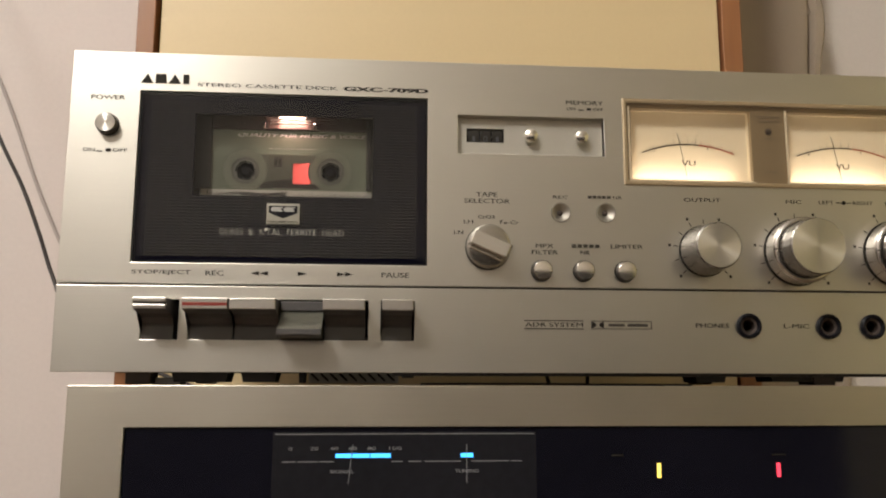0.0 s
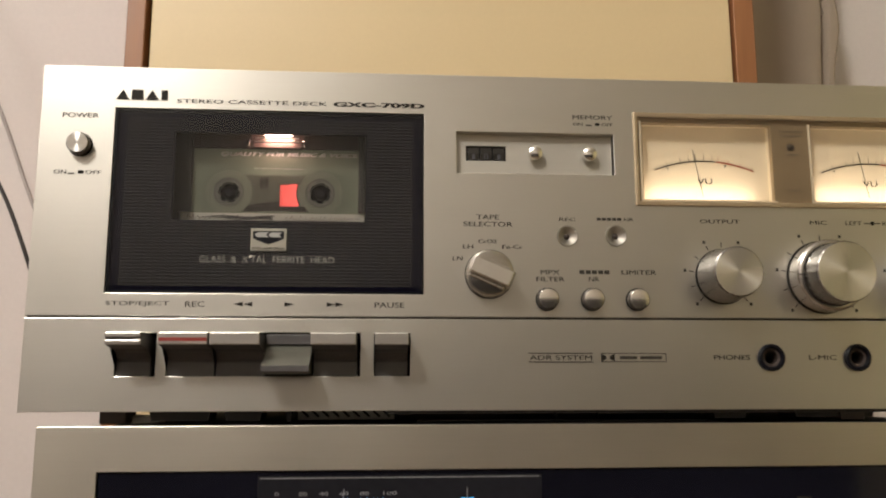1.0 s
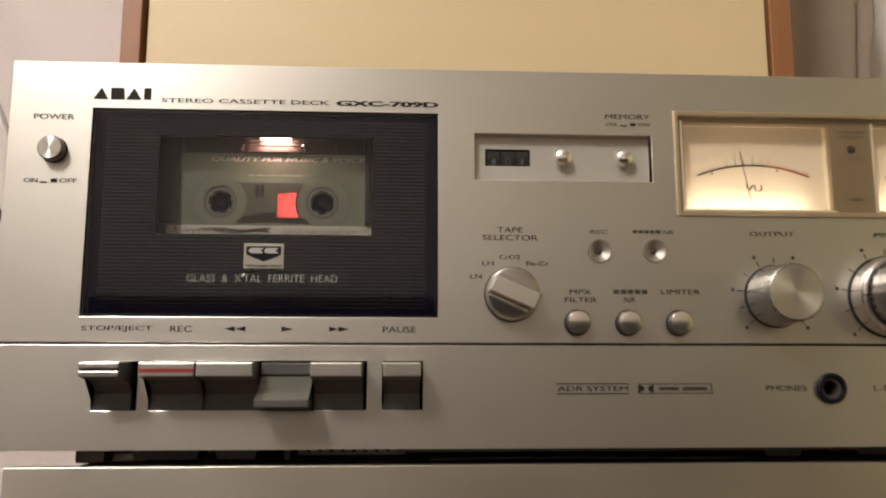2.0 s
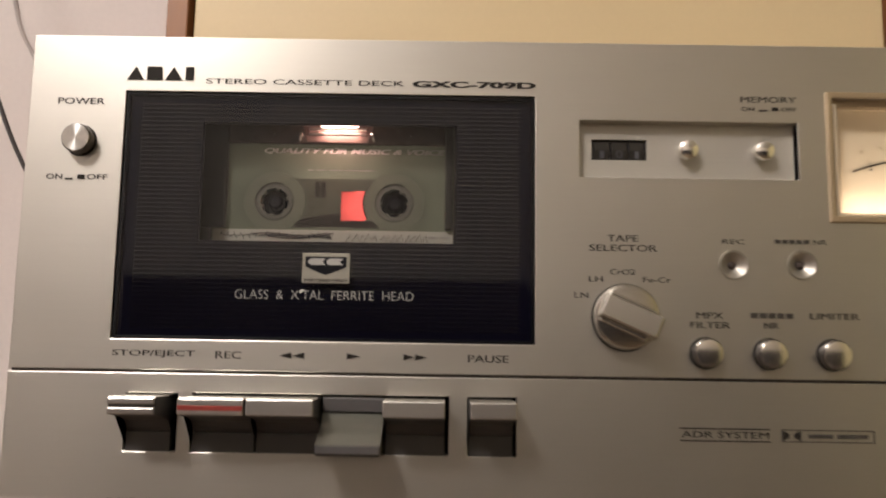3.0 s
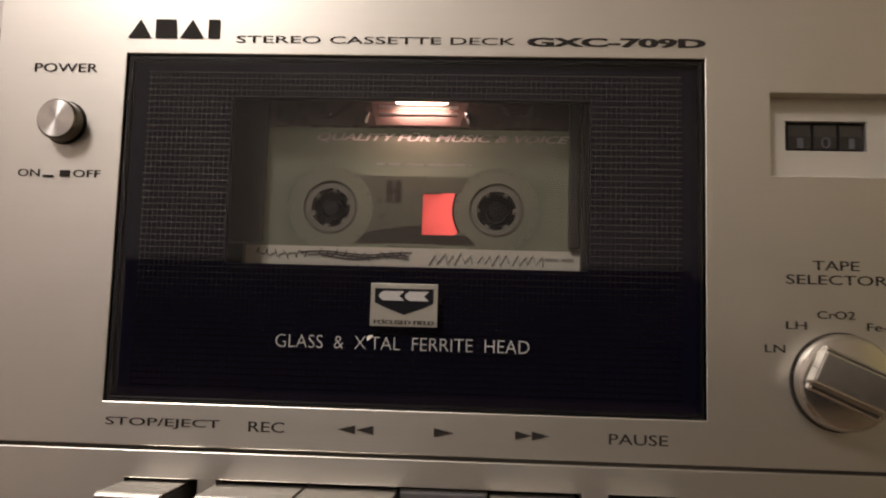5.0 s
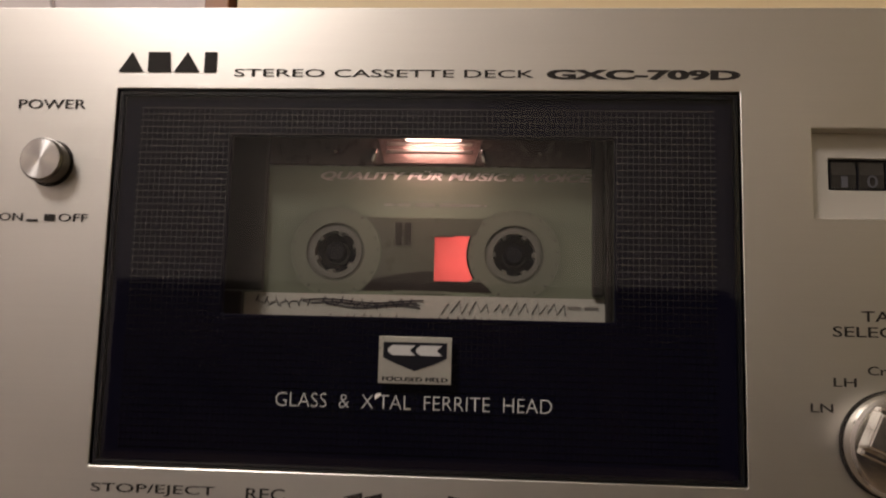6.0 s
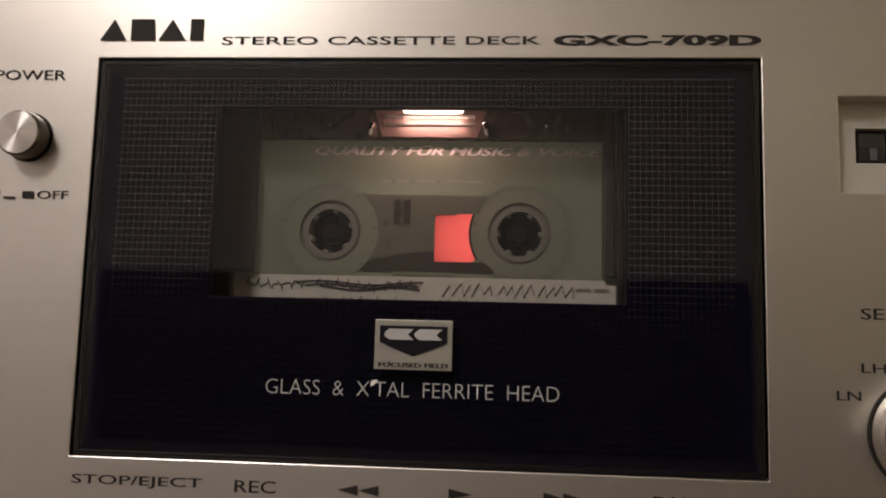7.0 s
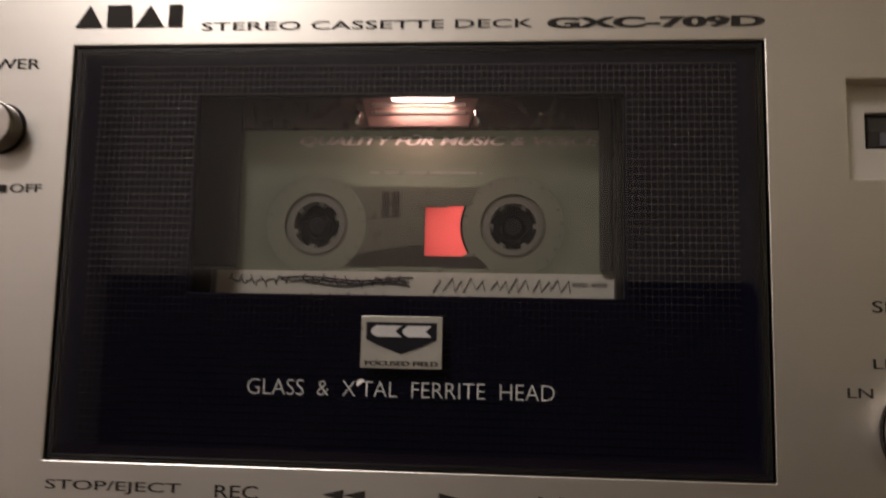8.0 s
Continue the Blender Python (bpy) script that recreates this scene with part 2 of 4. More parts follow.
CORD_DARK = surface("dark_cord", (0.035, 0.028, 0.026), 0.5, 0.0, (1, 1, 1), 400.0, 0.15)
CORD_PALE = surface("pale_cord", (0.46, 0.42, 0.40), 0.7, 0.0, (1, 1, 1), 400.0, 0.1)


# ---- builders ----
def thing(name, at, label, category, group="", kind=""):
    ob = new(name)
    ob.location = at
    ob.empty_display_size = 0.02
    return tagged(ob, label, category, group, kind)


def finish(bm, name, mat, smooth=False):
    bmesh.ops.recalc_face_normals(bm, faces=bm.faces)
    me = bpy.data.meshes.new(name)
    bm.to_mesh(me)
    bm.free()
    me.materials.append(mat)
    grain = me.uv_layers.new(name="grain")
    for loop in me.loops:
        co = me.vertices[loop.vertex_index].co
        grain.data[loop.index].uv = (co.z, co.x)
    if smooth or any(p.use_smooth for p in me.polygons):
        me.set_sharp_from_angle(angle=radians(28))
    return me


def part(name, bm, mat, parent, label="", smooth=False):
    """One mesh object under a thing or a part; its vertices are in room coordinates."""
    ob = new(name, finish(bm, name, mat, smooth))
    ob.parent = parent
    if parent.type == "EMPTY":
        ob.matrix_parent_inverse = Matrix.Translation(parent.location).inverted()
    return tagged(ob, label)


def solid(name, bm, mat, label, category, kind="", group="", smooth=False):
    return tagged(new(name, finish(bm, name, mat, smooth)), label, category, group, kind)


def sharp_edges(bm, limit=30):
    return [e for e in bm.edges if len(e.link_faces) == 2 and e.calc_face_angle(0) > radians(limit)]


def block(x0, x1, y0, y1, z0, z1, bevel=0.0, segments=2, bm=None):
    own = bmesh.new()
    bmesh.ops.create_cube(own, size=1)
    for v in own.verts:
        v.co = Vector((x0 + (v.co.x + 0.5) * (x1 - x0), y0 + (v.co.y + 0.5) * (y1 - y0), z0 + (v.co.z + 0.5) * (z1 - z0)))
    if bevel:
        bmesh.ops.bevel(own, geom=list(own.edges), offset=bevel, segments=segments, profile=0.5, affect="EDGES")
    return join(bm, own)


def join(bm, own):
    if bm is None:
        return own
    me = bpy.data.meshes.new("joint")
    own.to_mesh(me)
    own.free()
    bm.from_mesh(me)
    bpy.data.meshes.remove(me)
    return bm


def turned(cx, cz, profile, steps=40, wobble=0.0, flutes=0, bm=None):
    """A solid of revolution about the y axis through (cx, cz): profile of (radius, y)."""
    own = bmesh.new()
    rings = []
    for k, (r, y) in enumerate(profile):
        if r < 1e-7:
            rings.append([own.verts.new((cx, y, cz))])
            continue
        ring = []
        for i in range(steps):
            a = 2 * math.pi * i / steps
            rr = r * (1 + (wobble * math.cos(flutes * a) if flutes else 0))
            ring.append(own.verts.new((cx + rr * math.cos(a), y, cz + rr * math.sin(a))))
        rings.append(ring)
    for a, b in zip(rings, rings[1:]):
        n = max(len(a), len(b))
        for i in range(n):
            j = (i + 1) % n
            if len(a) == 1:
                own.faces.new((a[0], b[i], b[j]))
            elif len(b) == 1:
                own.faces.new((a[i], a[j], b[0]))
            else:
                own.faces.new((a[i], a[j], b[j], b[i]))
    for f in own.faces:
        f.smooth = True
    return join(bm, own)


def annulus(cx, cz, r0, r1, y0, y1, steps=40):
    """A flat ring with thickness."""
    return turned(cx, cz, [(r0, y1), (r0, y0), (r1, y0), (r1, y1), (r0, y1)], steps)


def extruded(outline, x0, x1, bevel=0.0003):
    """A profile of (y, z) drawn out along x."""
    bm = bmesh.new()
    a = [bm.verts.new((x0, y, z)) for y, z in outline]
    b = [bm.verts.new((x1, y, z)) for y, z in outline]
    bm.faces.new(a)
    bm.faces.new(b[::-1])
    for i in range(len(a)):
        j = (i + 1) % len(a)
        bm.faces.new((a[i], b[i], b[j], a[j]))
    if bevel:
        bmesh.ops.bevel(bm, geom=sharp_edges(bm, 20), offset=bevel, segments=2, profile=0.5, affect="EDGES")
    return bm


def shape(outline, y0, y1):
    """A flat outline of (x, z) with a little thickness, from y0 (front) to y1."""
    bm = bmesh.new()
    a = [bm.verts.new((x, y0, z)) for x, z in outline]
    b = [bm.verts.new((x, y1, z)) for x, z in outline]
    bm.faces.new(a)
    bm.faces.new(b[::-1])
    for i in range(len(a)):
        j = (i + 1) % len(a)
        bm.faces.new((a[i], b[i], b[j], a[j]))
    return bm


def ribbon(points, width, y0, y1, bm=None):
    """A stroke of that width along points (x, z)."""
    own = bmesh.new()
    sides = []
    for k, p in enumerate(points):
        q0, q1 = points[max(k - 1, 0)], points[min(k + 1, len(points) - 1)]
        d = Vector((q1[0] - q0[0], q1[1] - q0[1]))
        n = Vector((-d.y, d.x)).normalized() * width / 2
        sides.append([own.verts.new((p[0] + s * n.x, y, p[1] + s * n.y)) for s in (1, -1) for y in (y0, y1)])
    for a, b in zip(sides, sides[1:]):
        own.faces.new((a[0], a[2], b[2], b[0]))
        own.faces.new((a[0], b[0], b[1], a[1]))
        own.faces.new((a[2], a[3], b[3], b[2]))
        own.faces.new((a[1], b[1], b[3], a[3]))
    for e in (sides[0], sides[-1]):
        own.faces.new((e[0], e[1], e[3], e[2]))
    return join(bm, own)


def plate(x0, x1, z0, z1, y0, y1, holes=(), rounds=(), bevel=0.0004):
    """A sheet from y0 (front) to y1 with rectangular holes (x0, x1, z0, z1) and round ones (cx, cz, r)."""
    cuts = list(holes) + [(cx - 1.3 * r, cx + 1.3 * r, cz - 1.3 * r, cz + 1.3 * r) for cx, cz, r in rounds]
    xs = sorted({x0, x1, *[v for h in cuts for v in h[:2]]})
    zs = sorted({z0, z1, *[v for h in cuts for v in h[2:]]})
    bm = bmesh.new()

    def full(i, j):
        if not (0 <= i < len(xs) - 1 and 0 <= j < len(zs) - 1):
            return False
        mx, mz = (xs[i] + xs[i + 1]) / 2, (zs[j] + zs[j + 1]) / 2
        return not any(h[0] < mx < h[1] and h[2] < mz < h[3] for h in cuts)

    def is_round(i, j):
        if not (0 <= i < len(xs) - 1 and 0 <= j < len(zs) - 1):
            return False
        mx, mz = (xs[i] + xs[i + 1]) / 2, (zs[j] + zs[j + 1]) / 2
        return any(abs(mx - cx) < 1.3 * r and abs(mz - cz) < 1.3 * r for cx, cz, r in rounds)

    def quad(*co):
        bm.faces.new([bm.verts.new(c) for c in co])

    for i in range(len(xs) - 1):
        for j in range(len(zs) - 1):
            if not full(i, j):
                continue
            a, b, c, d = xs[i], xs[i + 1], zs[j], zs[j + 1]
            quad((a, y0, c), (b, y0, c), (b, y0, d), (a, y0, d))
            for di, dj, p, q in ((-1, 0, (a, c), (a, d)), (1, 0, (b, c), (b, d)), (0, -1, (a, c), (b, c)), (0, 1, (a, d), (b, d))):
                if not full(i + di, j + dj) and not is_round(i + di, j + dj):
                    quad((p[0], y0, p[1]), (q[0], y0, q[1]), (q[0], y1, q[1]), (p[0], y1, p[1]))
    for cx, cz, r in rounds:
        n = 40
        inner, rim = [], []
        for k in range(n):
            a = 2 * math.pi * (k + 0.5) / n
            c, s = math.cos(a), math.sin(a)
            m = 1.3 * r / max(abs(c), abs(s))
            inner.append((cx + r * c, cz + r * s))
            rim.append((cx + m * c, cz + m * s))
        for k in range(n):
            l = (k + 1) % n
            mx, mz = (inner[k][0] + rim[l][0]) / 2, (inner[k][1] + rim[l][1]) / 2
            if any(h[0] < mx < h[1] and h[2] < mz < h[3] for h in holes):
                continue
            quad((inner[k][0], y0, inner[k][1]), (rim[k][0], y0, rim[k][1]), (rim[l][0], y0, rim[l][1]), (inner[l][0], y0, inner[l][1]))
            quad((inner[k][0], y0, inner[k][1]), (inner[l][0], y0, inner[l][1]), (inner[l][0], y1, inner[l][1]), (inner[k][0], y1, inner[k][1]))
            if abs(math.cos(2 * math.pi * (k + 1) / n)) > 0.0 and (k + 1) % (n // 4) == n // 8:
                a = 2 * math.pi * (k + 1) / n
                corner = (cx + 1.3 * r * math.copysign(1, math.cos(a)), cz + 1.3 * r * math.copysign(1, math.sin(a)))
                bm.faces.new([bm.verts.new((p[0], y0, p[1])) for p in (rim[k], corner, rim[l])])
    bmesh.ops.remove_doubles(bm, verts=bm.verts, dist=1e-6)
    bmesh.ops.recalc_face_normals(bm, faces=bm.faces)
    bmesh.ops.dissolve_limit(bm, angle_limit=0.01, verts=bm.verts, edges=bm.edges)
    if bevel:
        bmesh.ops.bevel(bm, geom=sharp_edges(bm), offset=bevel, segments=2, profile=0.5, affect="EDGES", clamp_overlap=True)
    return bm


def letters(name, text, x0, x1, z0, z1, y, mat, parent, bold=0.0, slant=0.0, heavy=0.00010):
    """Printed words, set to that width and height, facing the room."""
    cu = bpy.data.curves.new("lettering", "FONT")
    cu.body, cu.offset, cu.shear, cu.resolution_u = text, bold, slant, 3
    ob = new("lettering", cu)
    bpy.context.view_layer.update()
    me = bpy.data.meshes.new_from_object(ob.evaluated_get(bpy.context.evaluated_depsgraph_get()))
    bpy.data.objects.remove(ob)
    bpy.data.curves.remove(cu)
    xs, ys = [v.co.x for v in me.vertices], [v.co.y for v in me.vertices]
    a, b, c, d = min(xs), max(xs), min(ys), max(ys)
    for v in me.vertices:
        v.co = (x0 + (v.co.x - a) / (b - a) * (x1 - x0), y, z0 + (v.co.y - c) / (d - c) * (z1 - z0))
    if heavy:
        bm = bmesh.new()
        bm.from_mesh(me)
        for v in bmesh.ops.duplicate(bm, geom=bm.verts[:] + bm.edges[:] + bm.faces[:])["geom"]:
            if isinstance(v, bmesh.types.BMVert):
                v.co += Vector((heavy, -0.00001, 0))
        bm.to_mesh(me)
        bm.free()
    me.materials.clear()
    me.materials.append(mat)
    me.name = name
    ob = new(name, me)
    ob.parent = parent
    if parent.type == "EMPTY":
        ob.matrix_parent_inverse = Matrix.Translation(parent.location).inverted()
    return ob


def bar(name, x0, x1, z0, z1, y, mat, parent):
    return part(name, block(x0, x1, y, y + 0.0002, z0, z1), mat, parent)


def cord(points, radius, steps=8, per=8):
    """A round cord through points, smoothed."""
    pts = [Vector(p) for p in points]
    way = []
    for i in range(len(pts) - 1):
        p0, p1, p2, p3 = pts[max(i - 1, 0)], pts[i], pts[i + 1], pts[min(i + 2, len(pts) - 1)]
        for k in range(per):
            t = k / per
            way.append(0.5 * ((2 * p1) + (p2 - p0) * t + (2 * p0 - 5 * p1 + 4 * p2 - p3) * t * t + (3 * p1 - p0 - 3 * p2 + p3) * t ** 3))
    way.append(pts[-1])
    bm = bmesh.new()
    rings = []
    for i, p in enumerate(way):
        d = (way[min(i + 1, len(way) - 1)] - way[max(i - 1, 0)]).normalized()
        u = d.cross(Vector((0.3, 1, 0.2))).normalized()
        w = d.cross(u)
        rings.append([bm.verts.new(p + radius * (math.cos(2 * math.pi * k / steps) * u + math.sin(2 * math.pi * k / steps) * w)) for k in range(steps)])
    for a, b in zip(rings, rings[1:]):
        for k in range(steps):
            l = (k + 1) % steps
            bm.faces.new((a[k], a[l], b[l], b[k]))
    for f in bm.faces:
        f.smooth = True
    bm.faces.new(rings[0])
    bm.faces.new(rings[-1])
    return bm


# ---- the room ----
X0, X1, Y0, Y1, Z0, Z1 = -1.7, 2.3, -3.4, 0.65, -1.0, 1.5
solid("wall_north", block(X0 - 0.1, X1 + 0.1, Y1, Y1 + 0.1, Z0, Z1), WALL, "warm white painted plaster wall", "wall", "structure")
solid("wall_south", block(X0 - 0.1, X1 + 0.1, Y0 - 0.1, Y0, Z0, Z1), SOUTH_WALL, "grey beige painted plaster wall", "wall", "structure")
# added out of view: gives the door pane the dark lower half of its reflection
solid("reflected_dark_panel", block(X0, X1, Y0, Y0 + 0.02, Z0, 0.33), REFLECTED_DARK, "unseen dark panel on the south wall, added to darken the pane's reflection", "wall", "structure")
solid("wall_west", block(X0 - 0.1, X0, Y0, Y1, Z0, Z1), WEST_WALL, "dull rose painted plaster wall", "wall", "structure")
solid("wall_east", block(X1, X1 + 0.1, Y0, Y1, Z0, Z1), EAST_WALL, "olive beige painted plaster wall", "wall", "structure")
solid("floor", block(X0 - 0.1, X1 + 0.1, Y0 - 0.1, Y1 + 0.1, Z0 - 0.1, Z0), FLOOR, "brown wooden floor", "floor", "structure")
solid("ceiling", block(X0 - 0.1, X1 + 0.1, Y0 - 0.1, Y1 + 0.1, Z1, Z1 + 0.1), CEIL, "white painted ceiling", "ceiling", "structure")

# the sideboard under the hi-fi stack
side = thing("sideboard", (0.19, 0.2, Z0), "dark wooden sideboard carrying the hi-fi stack", "sideboard")
part("top_board", block(-0.35, 0.75, -0.10, 0.635, -0.236, -0.211, 0.002), DARK_WOOD, side)
part("body", block(-0.33, 0.73, -0.07, 0.63, Z0, -0.236, 0.001), DARK_WOOD, side)

# wall cupboard behind the deck
cup = thing("cupboard", (0.176, 0.47, -0.211), "tall cupboard with cream door and brown wooden edges", "cupboard")
CUP_Y, CUP_Z0, CUP_Z1 = 0.30, -0.211, 0.72
part("side_panel", block(-0.0946, -0.0793, CUP_Y - 0.002, 0.648, CUP_Z0, CUP_Z1, 0.0008), BROWN_WOOD, cup)
part("side_panel", block(0.4285, 0.4468, CUP_Y - 0.002, 0.648, CUP_Z0, CUP_Z1, 0.0008), BROWN_WOOD, cup)
part("top_panel", block(-0.0793, 0.4285, CUP_Y + 0.004, 0.648, CUP_Z1 - 0.018, CUP_Z1, 0.0008), BROWN_WOOD, cup)
part("bottom_panel", block(-0.0793, 0.4285, CUP_Y + 0.004, 0.648, CUP_Z0, CUP_Z0 + 0.018, 0.0008), BROWN_WOOD, cup)
part("back_panel", block(-0.0793, 0.4285, 0.63, 0.646, CUP_Z0 + 0.018, CUP_Z1 - 0.018), DARK_WOOD, cup)
part("door", block(-0.0750, 0.4258, CUP_Y, CUP_Y + 0.018, CUP_Z0 + 0.004, CUP_Z1 - 0.004, 0.0012), CREAM_DOOR, cup, "smooth cream laminate door")

# cords on the wall side
solid("power_cord", cord([(-0.44, 0.642, 0.66), (-0.37, 0.52, 0.46), (-0.29, 0.37, 0.32), (-0.226, 0.3, 0.207), (-0.214, 0.3, 0.177), (-0.199, 0.3, 0.142), (-0.179, 0.3, 0.104), (-0.163, 0.3, 0.066), (-0.149, 0.3, 0.029), (-0.120, 0.280, -0.015), (-0.06, 0.265, -0.045), (0.02, 0.25, -0.075), (0.05, 0.231, -0.09)], 0.0016),
      CORD_DARK, "dark round power cord hanging beside the deck", "cord")
solid("aerial_cord", cord([(-0.42, 0.6475, 0.52), (-0.394, 0.6475, 0.383), (-0.370, 0.6475, 0.332), (-0.344, 0.6475, 0.274), (-0.303, 0.6475, 0.172), (-0.25, 0.6475, 0.065), (-0.175, 0.645, -0.06), (-0.14, 0.63, -0.2085)], 0.0022),
      CORD_PALE, "pale grey cord running down the white wall", "cord")

def curtain():
    """A drawn curtain from sideboard to ceiling, its free edge gently waving, a deep fold beside it."""
    bm = bmesh.new()
    nx, nz = 60, 90
    sheets = []
    for back in (0.0, 0.004):
        sheet = []
        for j in range(nz + 1):
            z = -0.2105 + 1.7100 * j / nz
            edge = 0.6865 + 0.0048 * math.sin((z - 0.365) * 42) + 0.002 * math.sin(z * 17)
            fold = 0.662 + 0.0060 * math.sin((z - 0.36) * 14)
            row = []
            for i in range(nx + 1):
                x = 0.500 + (edge - 0.500) * i / nx
                y = 0.558 + 0.0035 * math.sin(x * 75 + 0.8 * math.sin(z * 3)) + 0.016 * math.exp(-((x - fold) / 0.0035) ** 2)
                y += 0.020 * max(0.0, (x - edge + 0.010) / 0.010) ** 2
                row.append(bm.verts.new((x, y + back, z)))
            sheet.append(row)
        sheets.append(sheet)
    front, rear = sheets
    for j in range(nz):
        for i in range(nx):
            bm.faces.new((front[j][i], front[j][i + 1], front[j + 1][i + 1], front[j + 1][i]))
            bm.faces.new((rear[j][i], rear[j + 1][i], rear[j + 1][i + 1], rear[j][i + 1]))
        for i in (0, nx):
            bm.faces.new((front[j][i], front[j + 1][i], rear[j + 1][i], rear[j][i]))
    for i in range(nx):
        for j in (0, nz):
            bm.faces.new((front[j][i], rear[j][i], rear[j][i + 1], front[j][i + 1]))
    for f in bm.faces:
        f.smooth = True
    return bm


solid("curtain", curtain(), CLOTH, "taupe cloth curtain with a soft waving edge beside the cupboard", "curtain")

# ceiling lamp
cl = thing("ceiling_lamp", (LAMP_AT.x, LAMP_AT.y, Z1), "lit ceiling lamp hanging on a short rod", "lamp")
part("rod", block(LAMP_AT.x - 0.006, LAMP_AT.x + 0.006, LAMP_AT.y - 0.006, LAMP_AT.y + 0.006, LAMP_AT.z + 0.10, Z1), CHROME, cl)
rose = bmesh.new()
bmesh.ops.create_cone(rose, cap_ends=True, segments=32, radius1=0.05, radius2=0.10, depth=0.02, matrix=Matrix.Translation((LAMP_AT.x, LAMP_AT.y, LAMP_AT.z + 0.10)))
part("cap", rose, CHROME, cl)

# ---- the cassette deck ----
DX0, DX1 = -0.0328, 0.4072
deck = thing("cassette_deck", (0.187, 0.13, -0.051), "silver brushed aluminium stereo cassette deck with lit meters, tape playing", "cassette deck")
LED_AT = ((0.2062, 0.0275), (0.2290, 0.0278))
JACK_AT = ((0.2990, -0.0280), (0.3400, -0.0280), (0.3628, -0.0280))
SLOTS = [(0.0064, 0.0236, -0.0362, -0.0174), (0.0281, 0.1120, -0.0362, -0.0172), (0.1180, 0.1340, -0.0362, -0.0172)]
WIN = (0.0, 0.1400, 0.0, 0.0844)
part("upper_panel", plate(DX0, DX1, -0.0100, 0.1038, 0.0, 0.004, [WIN, (0.1550, 0.2292, 0.0566, 0.0764), (0.2396, 0.3935, 0.0430, 0.0866)], [(x, z, 0.0050) for x, z in LED_AT], bevel=0.00022), BRUSHED, deck)
part("lower_panel", plate(DX0, DX1, -0.0512, -0.0110, 0.0, 0.004, SLOTS, [(x, z, 0.0050) for x, z in JACK_AT], bevel=0.0002), BRUSHED, deck)
part("seam_strip", block(DX0 + 0.0006, DX1 - 0.0006, 0.0012, 0.0045, -0.0114, -0.0096), FAINT_INK, deck)
part("case", plate(DX0 + 0.004, DX1 - 0.004, -0.0495, 0.1022, 0.0345, 0.20), CASE, deck)
for name, box in (("case_top", (DX0 + 0.004, DX1 - 0.004, 0.0045, 0.20, 0.1005, 0.1022)), ("case_bottom", (DX0 + 0.004, DX1 - 0.004, 0.0045, 0.20, -0.0495, -0.0480)),
                  ("case_side", (DX0 + 0.004, DX0 + 0.0055, 0.0045, 0.20, -0.048, 0.1005)), ("case_side", (DX1 - 0.0055, DX1 - 0.004, 0.0045, 0.20, -0.048, 0.1005))):
    part(name, block(*box), CASE, deck)

# feet and ribs under the deck
for x0, x1, y0, y1, mat in ((-0.002, 0.0095, 0.010, 0.026, RUBBER), (0.336, 0.3475, 0.010, 0.026, RUBBER), (-0.002, 0.0095, 0.165, 0.181, RUBBER), (0.336, 0.3475, 0.165, 0.181, RUBBER)):
    part("foot", block(x0, x1, y0, y1, -0.0568, -0.0495, 0.0008), mat, deck, "brown rubber foot")
for x0, x1, drop in ((0.0185, 0.046, 0.0062), (0.051, 0.069, 0.0062), (0.2747, 0.2922, 0.0060), (0.3138, 0.354, 0.0056), (0.0788, 0.0815, 0.0066), (0.1280, 0.1355, 0.0040),
                     (0.1430, 0.1475, 0.0024), (0.1835, 0.1890, 0.0030), (-0.015, -0.011, 0.0014), (-0.007, -0.002, 0.0018), (0.304, 0.311, 0.0032)):
    y0, y1 = 0.012, 0.030
    bm = block(x0, x1, y0, y1, -0.0495 - drop, -0.0493, 0.0)
    for v in bm.verts:
        if v.co.z < -0.0495:
            v.co.x += 0.0016 * (1 if v.co.x < (x0 + x1) / 2 else -1) * min(1, (x1 - x0) / 0.01)
    part("base_rib", bm, CASE, deck)

part("bottom_lip", block(0.124, 0.400, 0.006, 0.010, -0.0527, -0.0494, 0.0004), CASE, deck)
vent = part("base_vent", block(0.0820, 0.1276, 0.034, 0.036, -0.0562, -0.0494), PALE_METAL, deck, "pale louvred metal plate under the deck")
for k in range(9):
    bm = block(-0.0005, 0.0005, 0.0334, 0.0340, -0.0026, 0.0026)
    bm.transform(Matrix.Translation((0.0852 + 0.0048 * k, 0, -0.0532)) @ Matrix.Rotation(radians(-48), 4, "Y"))
    part("slot", bm, CASE, vent)
part("clamp", block(0.0085, 0.0215, 0.020, 0.032, -0.0572, -0.0536, 0.0006), PALE_METAL, deck, "pale metal clamp")

# tape compartment with its door
comp = part("tape_compartment", block(0.012, 0.128, 0.0335, 0.0342, 0.010, 0.094), INSIDE, deck)
for box in ((0.012, 0.0125, 0.0042, 0.0335, 0.010, 0.094), (0.1275, 0.128, 0.0042, 0.0335, 0.010, 0.094), (0.0125, 0.1275, 0.0042, 0.0335, 0.0935, 0.094), (0.0125, 0.1275, 0.0042, 0.0335, 0.010, 0.0105)):
    part("compartment_wall", block(*box), INSIDE, comp)
part("guide_rail", block(0.0215, 0.0325, 0.0128, 0.0148, 0.0397, 0.090, 0.0006), RAIL, comp)
part("guide_rail", block(0.1096, 0.1124, 0.0128, 0.0148, 0.0397, 0.090, 0.0006), RAIL, comp)
part("guide_rail", block(0.0215, 0.0276, 0.0128, 0.0148, 0.0250, 0.0395, 0.0004), RAIL, comp)
part("holder_edge", block(0.1126, 0.1143, 0.0120, 0.0148, 0.030, 0.090, 0.0005), INSIDE, comp)
